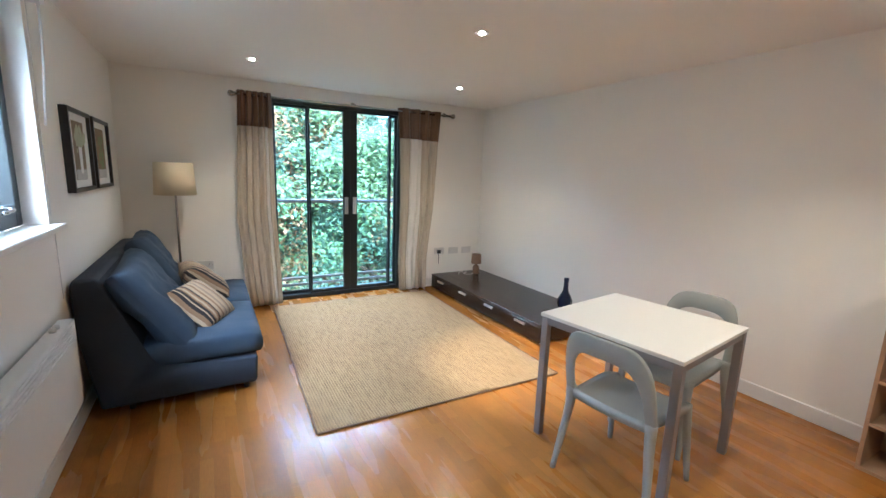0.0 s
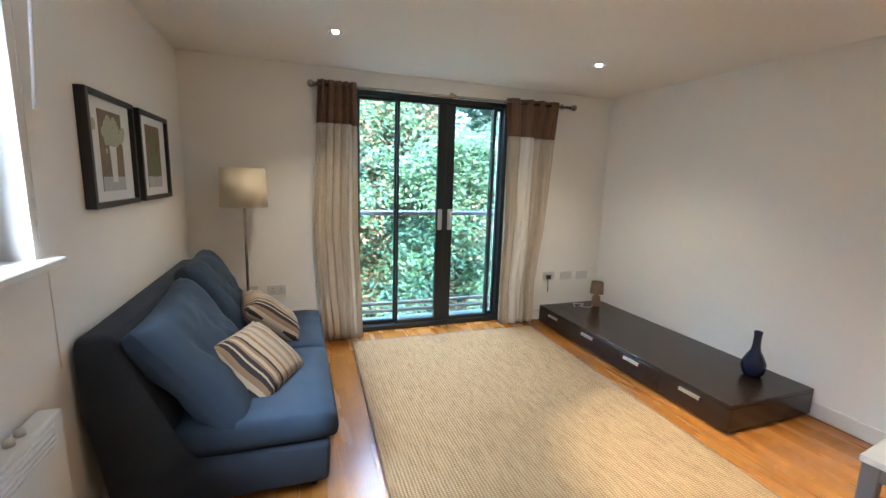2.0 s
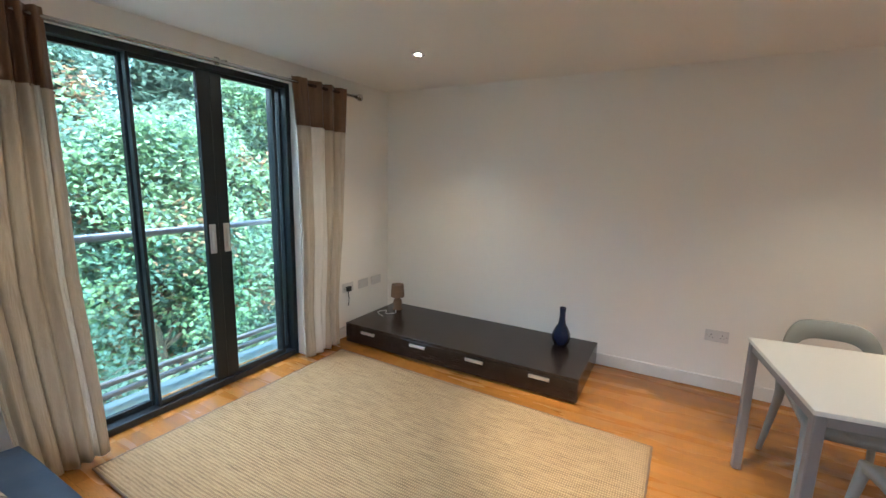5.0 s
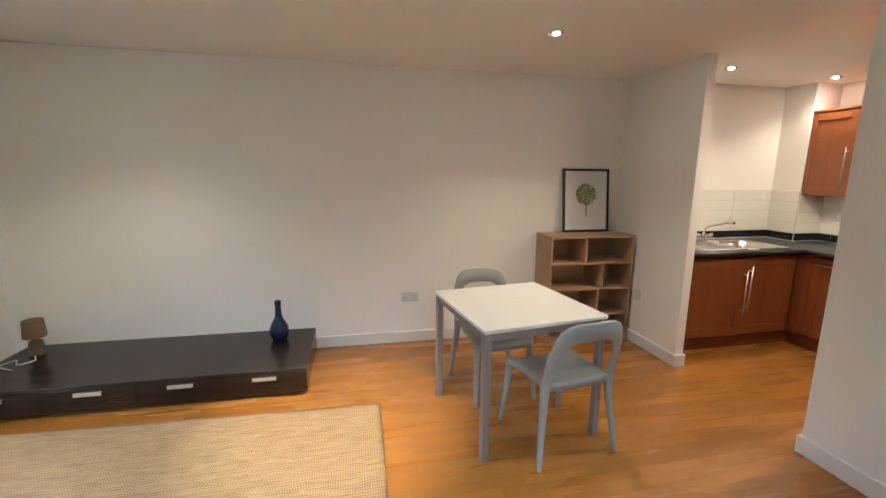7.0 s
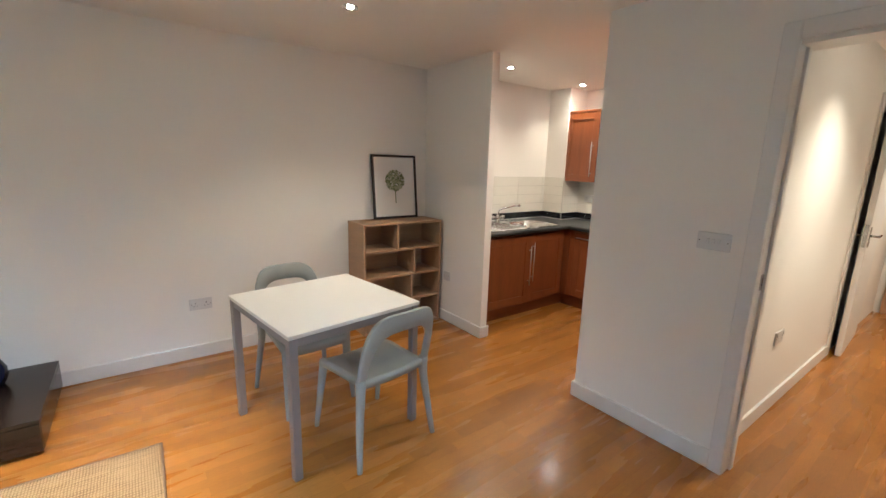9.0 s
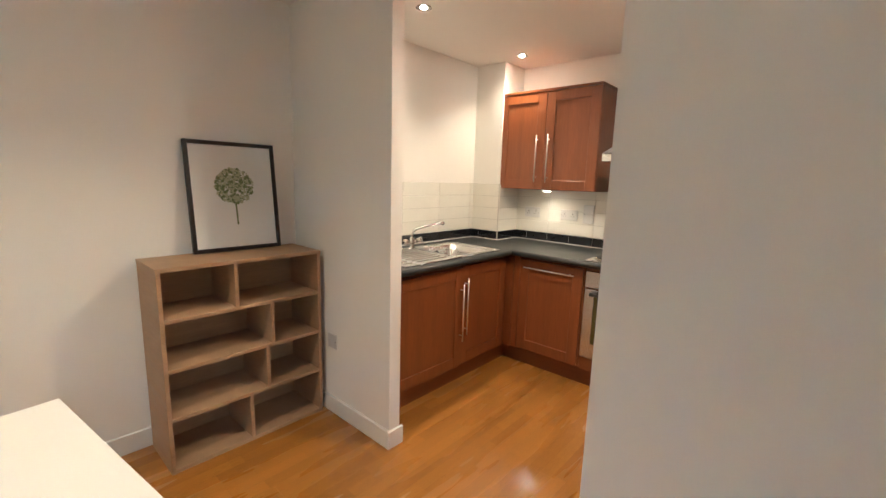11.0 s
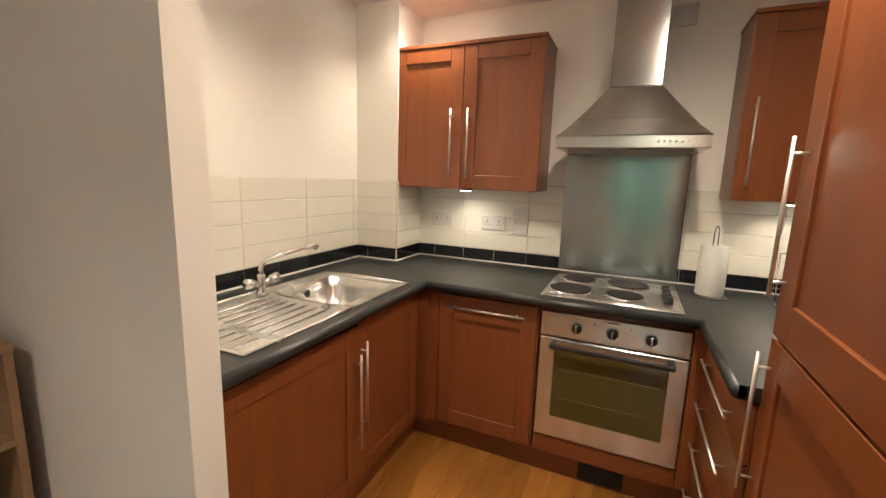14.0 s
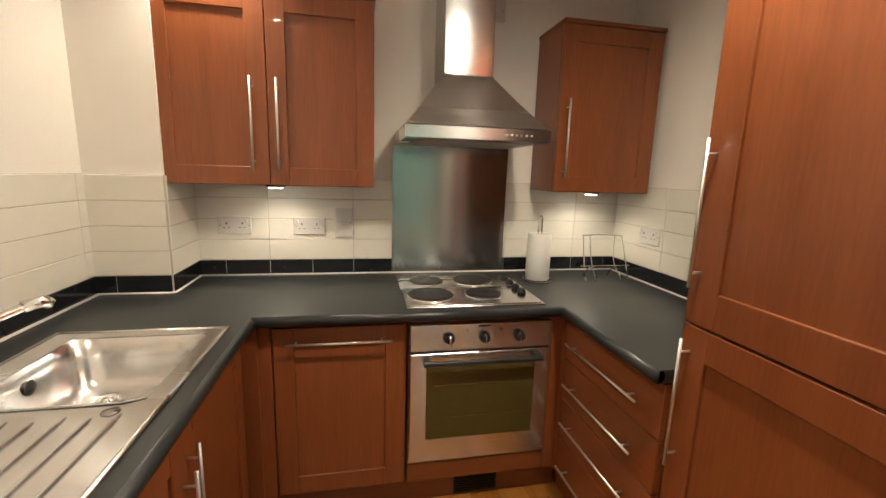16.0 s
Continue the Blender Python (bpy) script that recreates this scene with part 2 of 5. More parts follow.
for leaf_mat in (M_LEAF, M_LEAF_HAZE, M_LEAF_SHADE, M_LEAF_RUST):
    nt = leaf_mat.node_tree
    bsdf = nt.nodes["Principled BSDF"]
    through_leaf, both = node(nt, "BsdfTranslucent"), node(nt, "MixShader")
    nt.links.new(bsdf.inputs["Base Color"].links[0].from_socket, through_leaf.inputs[0])
    both.inputs[0].default_value = 0.5
    bsdf.inputs["Specular IOR Level"].default_value = 0.35
    nt.links.new(bsdf.outputs[0], both.inputs[1])
    nt.links.new(through_leaf.outputs[0], both.inputs[2])
    nt.links.new(both.outputs[0], nt.nodes["Material Output"].inputs[0])
M_BARK = material("bark", (0.09, 0.07, 0.05), 0.9, grain=14, vary=0.4, bump=0.7, stretch=(1, 1, 0.25))
M_GRASS = material("grass", (0.06, 0.1, 0.03), 0.95, grain=12, vary=0.4, bump=0.4, blotch=0.2)
M_RENDER = material("pale_masonry", (0.2, 0.25, 0.22), 0.9, grain=30, vary=0.08, bump=0.2)
# Grey-green masonry with the shade of a narrow court put into its colour.
M_DIM_WALL = material("shade_darkened_wall", (0.07, 0.095, 0.085), 0.8, grain=20, vary=0.2, bump=0.15)
M_GREENS = material("printed_green", (0.16, 0.2, 0.09), 0.85, grain=120, vary=0.5, bump=0)
M_PALEGREEN = material("printed_pale_green", (0.42, 0.43, 0.28), 0.85, grain=120, vary=0.4, bump=0)
M_SEPIA = material("printed_sepia", (0.2, 0.15, 0.09), 0.85, grain=14, vary=0.5, bump=0)
M_GREYPRINT = material("printed_grey", (0.46, 0.46, 0.44), 0.85, grain=30, vary=0.15, bump=0)

# ---- building helpers ----
BASE = {}


def root(name, at, label, category, group="", kind=""):
    ob = new(name)
    ob.empty_display_size = 0.1
    ob.location = at
    BASE[ob] = Vector(at)
    return tagged(ob, label, category, group, kind)


LOOSE = {"screw", "pin_hole", "rocker", "bracket", "foot", "knob", "grille_slat", "slat", "button", "indicator", "rack_line", "rail", "cord", "plug", "nosing", "sealant", "raised_edge", "hem", "filler", "apron"}


def islands(bm):
    """Each separate piece of a bmesh as a bmesh of its own."""
    left, out = set(bm.verts), []
    while left:
        todo, piece = [next(iter(left))], set()
        while todo:
            v = todo.pop()
            if v in piece:
                continue
            piece.add(v)
            todo += [e.other_vert(v) for e in v.link_edges]
        left -= piece
        one = bmesh.new()
        place = {v: one.verts.new(v.co) for v in bm.verts if v in piece}
        for f in bm.faces:
            if f.verts[0] in piece:
                one.faces.new([place[v] for v in f.verts])
        out.append(one)
    return sorted(out, key=lambda b: tuple(round(sum(v.co[i] for v in b.verts) / len(b.verts), 4) for i in range(3)))


def mesh(name, bm, mat, parent=None, m=None, smooth=False, label="", category="", group="", kind=""):
    """An object from a bmesh in world metres (or in m's own space), seated under its parent."""
    if m is not None:
        bm.transform(m)
    base = BASE.get(parent, Vector())
    bm.transform(Matrix.Translation(-base))
    bmesh.ops.recalc_face_normals(bm, faces=bm.faces)
    if name in LOOSE:
        first = None
        for one in islands(bm):
            ob = mesh(name + "_", one, mat, parent, Matrix.Translation(base), smooth, label, category, group, kind)
            ob.name = name
            first = first or ob
        bm.free()
        return first
    me = bpy.data.meshes.new(name.rstrip("_"))
    bm.to_mesh(me)
    bm.free()
    me.materials.append(mat)
    if smooth:
        for p in me.polygons:
            p.use_smooth = True
    ob = new(name, me)
    if parent is not None:
        ob.parent = parent
    BASE[ob] = base
    return tagged(ob, label, category, group, kind)


def box(bm, a, b, bevel=0.0, seg=1):
    r = bmesh.ops.create_cube(bm, size=1)
    lo, hi = [min(p, q) for p, q in zip(a, b)], [max(p, q) for p, q in zip(a, b)]
    for v in r["verts"]:
        v.co = [lo[i] + (hi[i] - lo[i]) * (v.co[i] + 0.5) for i in range(3)]
    if bevel:
        bmesh.ops.bevel(bm, geom=list({e for v in r["verts"] for e in v.link_edges}), offset=bevel, segments=seg, affect="EDGES", profile=0.5)
    return bm


def boxes(*items, bevel=0.0):
    bm = bmesh.new()
    for a, b in items:
        box(bm, a, b, bevel)
    return bm


def tube(bm, pts, radii, n=10, flat=1.0):
    """A capped tube along a line of points, its radius given at each point (or one for all)."""
    pts = [Vector(p) for p in pts]
    if not hasattr(radii, "__len__"):
        radii = [radii] * len(pts)
    rings, side = [], None
    for i, p in enumerate(pts):
        d = (pts[min(i + 1, len(pts) - 1)] - pts[max(i - 1, 0)]).normalized()
        if side is None:
            side = d.cross(Vector((0, 0, 1)) if abs(d.z) < 0.9 else Vector((1, 0, 0))).normalized()
        side = (side - d * side.dot(d)).normalized()
        up = d.cross(side)
        rings.append([bm.verts.new(p + radii[i] * (math.cos(2 * math.pi * k / n) * side + flat * math.sin(2 * math.pi * k / n) * up)) for k in range(n)])
    for a, b in zip(rings, rings[1:]):
        for k in range(n):
            bm.faces.new((a[k], a[(k + 1) % n], b[(k + 1) % n], b[k]))
    bm.faces.new(rings[0][::-1])
    bm.faces.new(rings[-1])
    return bm


def curve(pts, per=6):
    """A smooth line through the points."""
    pts = [Vector(p) for p in pts]
    ext = [2 * pts[0] - pts[1], *pts, 2 * pts[-1] - pts[-2]]
    out = []
    for i in range(1, len(ext) - 2):
        p0, p1, p2, p3 = ext[i - 1:i + 3]
        for k in range(per):
            t = k / per
            out.append(0.5 * (2 * p1 + (p2 - p0) * t + (2 * p0 - 5 * p1 + 4 * p2 - p3) * t * t + (3 * p1 - p0 - 3 * p2 + p3) * t ** 3))
    return [*out, pts[-1]]


def lathe(bm, profile, at=(0, 0, 0), n=24):
    """A turned body: (radius, height) pairs from the bottom up."""
    rings = [[bm.verts.new((at[0] + r * math.cos(2 * math.pi * k / n), at[1] + r * math.sin(2 * math.pi * k / n), at[2] + z)) for k in range(n)] for r, z in profile]
    for a, b in zip(rings, rings[1:]):
        for k in range(n):
            bm.faces.new((a[k], a[(k + 1) % n], b[(k + 1) % n], b[k]))
    bm.faces.new(rings[0][::-1])
    bm.faces.new(rings[-1])
    return bm


def pillow(bm, sx, sy, sz, cuts=12, power=4, lump=0.0, seed=0.0, edge=0.12):
    """A stuffed cushion: plump in the middle, thin at the seams, with soft creases."""
    r = bmesh.ops.create_cube(bm, size=2)
    bmesh.ops.subdivide_edges(bm, edges=list({e for v in r["verts"] for e in v.link_edges}), cuts=cuts, use_grid_fill=True)
    for v in bm.verts:
        x, y, z = v.co
        fat = edge + (1 - edge) * (max(0, 1 - abs(x) ** power) * max(0, 1 - abs(y) ** power)) ** 0.5
        wob = lump * noise.noise((x * 1.7 + seed, y * 1.7, z + seed)) + 0.35 * lump * noise.noise((x * 5 + seed, y * 5 + seed, z))
        pull = 1 - 0.05 * (1 - (x * y) ** 2)
        v.co = (x * sx / 2 * pull, y * sy / 2 * pull, z * sz / 2 * fat + wob * fat)
    return bm


def prism(bm, outline, y0, y1):
    """An outline in x and z, drawn out along y."""
    a = [bm.verts.new((x, y0, z)) for x, z in outline]
    b = [bm.verts.new((x, y1, z)) for x, z in outline]
    bm.faces.new(a)
    bm.faces.new(b[::-1])
    for i in range(len(a)):
        bm.faces.new((a[i], b[i], b[(i + 1) % len(a)], a[(i + 1) % len(a)]))
    return bm


# ---- the shell ----
H = 2.34
X0, X1, YN = -0.78, 3.2, 4.8
KX0, KX1, KY = 0.66, 3.12, -2.15
OX0, OX1, OZ = 0.53, 2.03, 2.2
WY0, WY1, WZ0, WZ1 = 1.35, 2.76, 1.155, 2.2
S = "structure"
floor = root("floor", (0, 0, 0), "beech three-strip laminate floor", "floor", kind=S)
mesh("subfloor", boxes(((-1.2, -4.6, -0.2), (3.5, 5.1, -0.012))), M_GROUT, floor)
mesh("ceiling", boxes(((-1.2, -4.6, H), (3.5, 5.1, H + 0.2))), M_CEIL, label="plain white painted ceiling", category="ceiling", kind=S)
wall_west = mesh("wall_west", boxes(((X0 - 0.3, -0.25, 0), (X0, WY0, H)), ((X0 - 0.3, WY1, 0), (X0, YN, H)), ((X0 - 0.3, WY0, 0), (X0, WY1, WZ0 - 0.03)), ((X0 - 0.3, WY0, WZ1), (X0, WY1, H))), M_WALL, label="off-white painted plaster wall", category="wall", kind=S)
mesh("wall_east", boxes(((X1, -0.185, 0), (X1 + 0.2, YN, H)), ((KX1, KY, 0), (X1 + 0.2, -0.258, H))), M_WALL, label="long off-white painted plaster wall", category="wall", kind=S)
mesh("wall_north", boxes(((X0 - 0.3, YN, 0), (OX0, YN + 0.3, H)), ((OX1, YN, 0), (X1 + 0.2, YN + 0.3, H)), ((OX0, YN, OZ), (OX1, YN + 0.3, H))), M_WALL, label="off-white wall round the balcony doors", category="wall", kind=S)
mesh("wall_pier", boxes(((2.305, -0.256, 0), (X1 + 0.2, -0.185, H))), M_WALL, label="short off-white wall stub beside the kitchen", category="wall", kind=S)
mesh("wall_switch", boxes(((0.405, -0.25, 0), (1.262, -0.1, H)), ((-0.455, -0.25, 2.03), (0.405, -0.1, H)), ((X0 - 0.3, -0.25, 0), (-0.455, -0.1, H))), M_WALL, label="off-white wall with the doorway to the hall", category="wall", kind=S)
kitchen_back = mesh("wall_kitchen_back", boxes(((0.46, KY - 0.2, 0), (X1 + 0.2, KY, H)), ((2.84, KY, 0), (KX1, -1.855, H))), M_WALL, label="cream painted kitchen wall with pipe boxing", category="wall", kind=S)
mesh("wall_kitchen_side", boxes(((0.46, KY, 0), (KX0, -0.25, H))), M_WALL, label="off-white wall between kitchen and hall", category="wall", kind=S)
mesh("wall_hall", boxes(((-0.78, -4.4, 0), (-0.58, -0.25, H)), ((0.46, -2.45, 0), (0.66, KY - 0.2, H)), ((0.46, -2.45, 2.03), (0.66, -3.25, H)), ((0.46, -4.4, 0), (0.66, -3.25, H)), ((-0.58, -4.6, 0), (0.66, -4.4, H)), ((1.3, -3.4, 0), (1.4, -2.35, H)), ((0.66, -3.45, 0), (1.4, -3.35, H))), M_WALL, label="cream painted hall walls", category="wall", kind=S)


def skirting(runs):
    bm = bmesh.new()
    for a, b in runs:
        box(bm, a, b, 0.003)
    return mesh("baseboard", bm, M_TRIM, label="white painted skirting board", category="skirting board", kind=S)


SK = 0.1
skirting([((X1 - 0.016, -0.185, 0), (X1, YN, SK)), ((2.289, -0.185, 0), (X1 - 0.016, -0.169, SK)), ((2.289, -0.27, 0), (2.305, -0.185, SK)), ((0.44, -0.1, 0), (1.278, -0.084, SK)), ((1.262, -0.25, 0), (1.278, -0.1, SK)),
          ((X0, 0.0, 0), (X0 + 0.016, YN, SK)), ((X0 + 0.016, YN - 0.016, 0), (OX0, YN, SK)), ((OX1, YN - 0.016, 0), (X1 - 0.016, YN, SK)), ((0.444, -2.38, 0), (0.46, -0.27, SK))])


def door_trim():
    """Architraves and linings of the doorway to the hall and of the hall's own doors."""
    bm = bmesh.new()
    box(bm, (0.375, -0.1, 0), (0.44, -0.078, 2.09), 0.004)
    box(bm, (-0.49, -0.1, 0), (-0.425, -0.078, 2.09), 0.004)
    box(bm, (-0.425, -0.1, 2.02), (0.375, -0.078, 2.09), 0.004)
    box(bm, (0.375, -0.252, 0), (0.405, -0.1, 2.03), 0.002)
    box(bm, (-0.455, -0.252, 0), (-0.425, -0.1, 2.03), 0.002)
    box(bm, (-0.425, -0.252, 2.0), (0.375, -0.1, 2.03), 0.002)
    box(bm, (0.362, -0.2, 0), (0.375, -0.165, 2.0), 0.002)
    for y in (-2.38, -3.32):
        box(bm, (0.442, y, 0), (0.46, y - 0.068, 2.09), 0.003)
    box(bm, (0.442, -2.448, 2.022), (0.46, -3.32, 2.09), 0.003)
    trim = mesh("trim", bm, M_TRIM, label="white painted door architrave", category="door frame", kind=S)
    mesh("strike_plate", boxes(((0.371, -0.16, 0.955), (0.3765, -0.135, 1.03)), ((0.369, -0.155, 0.975), (0.377, -0.15, 1.01)), bevel=0.001), M_STEEL, trim)


door_trim()


def hall_door(name, m, mat, label):
    d = mesh(name, box(bmesh.new(), (0, 0, 0.008), (0.8, 0.04, 1.99), 0.002), mat, m=m, label=label, category="door", kind=S)
    bm = bmesh.new()
    box(bm, (0.735, -0.006, 0.93), (0.775, 0, 1.09), 0.002)
    tube(bm, curve([(0.755, -0.004, 1.02), (0.755, -0.05, 1.02), (0.73, -0.055, 1.02), (0.63, -0.055, 1.02)], 4), 0.009, 8)
    box(bm, (0.735, 0.04, 0.93), (0.775, 0.046, 1.09), 0.002)
    tube(bm, curve([(0.755, 0.044, 1.02), (0.755, 0.09, 1.02), (0.73, 0.095, 1.02), (0.63, 0.095, 1.02)], 4), 0.009, 8)
    mesh("handle", bm, M_STEEL, d, m=m, smooth=True, label="brushed steel lever handle")
    mesh("latch_plate", box(bmesh.new(), (0.799, 0.008, 0.93), (0.802, 0.032, 1.11), 0.0008), M_STEEL, d, m=m)
    return d


hall_door("door_1", pose(0.45, -3.25, 0, 0, 0, 93), M_TRIM, "white hall cupboard door standing ajar")
hall_door("door_2", pose(-0.42, -4.35, 0, 0, 0, 180) @ pose(-0.82, 0, 0), M_OAK, "pale oak veneer door at the hall's end")


# ---- balcony doors, window ----
def balcony_doors():
    d = root("door_3", (1.28, 4.93, 0), "dark metal glazed sliding balcony doors", "balcony door", kind=S)
    a, b = 4.87, 4.99
    bm = bmesh.new()
    for p, q in (((OX0, a, 0), (OX0 + 0.04, b, OZ)), ((OX1 - 0.04, a, 0), (OX1, b, OZ)), ((OX0 + 0.04, a, OZ - 0.04), (OX1 - 0.04, b, OZ)), ((OX0 + 0.04, a - 0.005, 0), (OX1 - 0.04, b, 0.045))):
        box(bm, p, q, 0.003)
    mesh("frame", bm, M_DARKFRAME, d)
    for x0, x1, wl, wr, y in ((0.57, 0.93, 0.016, 0.022, 4.955), (0.92, 1.395, 0.02, 0.083, 4.905), (1.395, 1.905, 0.083, 0.028, 4.905), (1.89, 1.99, 0.02, 0.016, 4.955)):
        bm = bmesh.new()
        z0, z1 = 0.045, OZ - 0.04
        for p, q in (((x0, y - 0.022, z0), (x0 + wl, y + 0.022, z1)), ((x1 - wr, y - 0.022, z0), (x1, y + 0.022, z1)), ((x0 + wl, y - 0.02, z0), (x1 - wr, y + 0.02, z0 + 0.035)), ((x0 + wl, y - 0.02, z1 - 0.025), (x1 - wr, y + 0.02, z1))):
            box(bm, p, q, 0.003)
        leaf = mesh("sash", bm, M_DARKFRAME, d)
        pane = mesh("pane", box(bmesh.new(), (x0 + wl, y - 0.006, z0 + 0.035), (x1 - wr, y + 0.006, z1 - 0.025)), M_GLASS, leaf)
        pane.visible_shadow = False
    for x in (1.345, 1.445):
        bm = bmesh.new()
        box(bm, (x - 0.022, 4.872, 0.97), (x + 0.022, 4.883, 1.17), 0.004)
        box(bm, (x - 0.012, 4.855, 1.0), (x + 0.004, 4.873, 1.14), 0.004)
        mesh("handle", bm, M_ALU, d, label="satin steel pull plate")
    mesh("sill", boxes(((OX0, YN, -0.012), (OX1, 5.1, 0.0))), M_FLOOR, d)


balcony_doors()


def balustrade():
    d = root("balcony_railing", (1.28, 5.3, 0), "glass balcony balustrade with grey metal handrail", "railing", kind=S)
    bm = bmesh.new()
    tube(bm, [(0.2, 5.28, 1.1), (2.4, 5.28, 1.1)], 0.024, 12)
    for z in (0.14, 0.06):
        box(bm, (0.2, 5.26, z - 0.015), (2.4, 5.3, z + 0.015), 0.003)
    for x in (0.28, 2.26):
        box(bm, (x, 5.26, -0.2), (x + 0.04, 5.3, 1.09), 0.003)
    mesh("rail", bm, M_GREYMETAL, d, smooth=True)
    g = mesh("panel", boxes(((0.33, 5.274, 0.17), (2.25, 5.284, 1.06))), M_BALGLASS, d)
    g.visible_shadow = False
    mesh("ledge", boxes(((0.1, 5.1, -0.3), (2.5, 5.36, -0.03))), M_RENDER, d)


balustrade()


def west_window():
    w = root("window_1", (-0.95, 2.05, WZ0), "dark framed casement window above a white sill", "window", kind=S)
    x0, x1 = -0.945, -0.875
    bm = bmesh.new()
    f = 0.065
    for p, q in (((x0, WY0, WZ0), (x1, WY0 + f, WZ1)), ((x0, WY1 - f, WZ0), (x1, WY1, WZ1)), ((x0, WY0 + f, WZ0), (x1, WY1 - f, WZ0 + f)), ((x0, WY0 + f, WZ1 - f), (x1, WY1 - f, WZ1)), ((x0, 2.08, WZ0 + f), (x1, 2.14, WZ1 - f))):
        box(bm, p, q, 0.004)
    for ya, yb in ((WY0 + f, 2.08), (2.14, WY1 - f)):
        for p, q in (((x1 - 0.05, ya, WZ0 + f), (x1 + 0.012, ya + 0.04, WZ1 - f)), ((x1 - 0.05, yb - 0.04, WZ0 + f), (x1 + 0.012, yb, WZ1 - f)), ((x1 - 0.05, ya + 0.04, WZ0 + f), (x1 + 0.012, yb - 0.04, WZ0 + f + 0.04)), ((x1 - 0.05, ya + 0.04, WZ1 - f - 0.04), (x1 + 0.012, yb - 0.04, WZ1 - f))):
            box(bm, p, q, 0.003)
    mesh("frame", bm, M_DARKFRAME, w)
    for ya, yb in ((WY0 + f, 2.08), (2.14, WY1 - f)):
        pane = mesh("pane", boxes(((-0.92, ya + 0.04, WZ0 + f + 0.04), (-0.91, yb - 0.04, WZ1 - f - 0.04))), M_GLASS, w)
        pane.visible_shadow = False
    # Added dark strips over the sunlit outer reveal, painting it as shaded bands.
    for xa, xb, mat in ((-1.078, -1.035, M_DIM_WALL), (-1.035, -0.99, M_DARKFRAME), (-0.99, -0.947, M_DIM_WALL)):
        mesh("outer_jamb", box(bmesh.new(), (xa, WY1 - 0.012, WZ0 - 0.03), (xb, WY1 + 0.0, WZ1), 0.001), mat, w)
    mesh("sill", box(bmesh.new(), (-0.875, WY0 - 0.04, WZ0 - 0.028), (-0.725, WY1 + 0.07, WZ0), 0.005), M_TRIM, w, label="white painted window board")
    bm = bmesh.new()
    tube(bm, curve([(-0.865, 2.5, 1.26), (-0.83, 2.5, 1.255), (-0.82, 2.48, 1.25), (-0.82, 2.38, 1.245)], 4), 0.008, 8)
    mesh("handle", bm, M_STEEL, w, smooth=True)


west_window()


def roller_blind():
    r = root("roller_blind", (-0.75, 2.05, 2.24), "white roller blind rolled up above the window", "blind")
    bm = bmesh.new()
    tube(bm, [(-0.745, WY0 - 0.06, 2.25), (-0.745, WY1 + 0.06, 2.25)], 0.032, 14)
    mesh("roll", bm, M_LINING, r, smooth=True)
    mesh("bracket", boxes(((X0, WY1 + 0.06, 2.2), (-0.71, WY1 + 0.068, 2.29)), ((X0, WY0 - 0.068, 2.2), (-0.71, WY0 - 0.06, 2.29))), M_TRIM, r)
    bm = bmesh.new()
    tube(bm, curve([(-0.73, WY1 + 0.05, 2.24), (-0.735, WY1 + 0.055, 2.0), (-0.76, WY1 + 0.06, 1.64)], 5), 0.006, 6)
    tube(bm, curve([(-0.77, WY1 + 0.03, 2.24), (-0.774, WY1 + 0.03, 1.7), (-0.776, WY1 + 0.03, 1.19)], 5), 0.0018, 5)
    tube(bm, curve([(-0.776, WY1 + 0.055, 1.15), (-0.777, WY1 + 0.06, 0.95), (-0.777, WY1 + 0.065, 0.75)], 5), 0.0018, 5)
    mesh("cord", bm, M_PLASTIC, r, smooth=True, label="white pull wand and cord")


roller_blind()


# ---- outside: ground, trees, neighbouring wall ----
mesh("ground", boxes(((-400, -400, -7.2), (400, 400, -7.0))), M_GRASS, label="grass far below the balcony", category="ground", kind=S)
# The wall's dark colour carries the court's shade.
mesh("backdrop", boxes(((-14.6, -6.0, -7.0), (-14.3, 60.0, 16.0)), *[((-14.35, 4.0 + 7.0 * k, -7.0), (-14.0, 5.6 + 7.0 * k, 16.0)) for k in range(8)]), M_DIM_WALL, label="grey-green wall of the next building, darkened for shade", category="wall", kind=S)


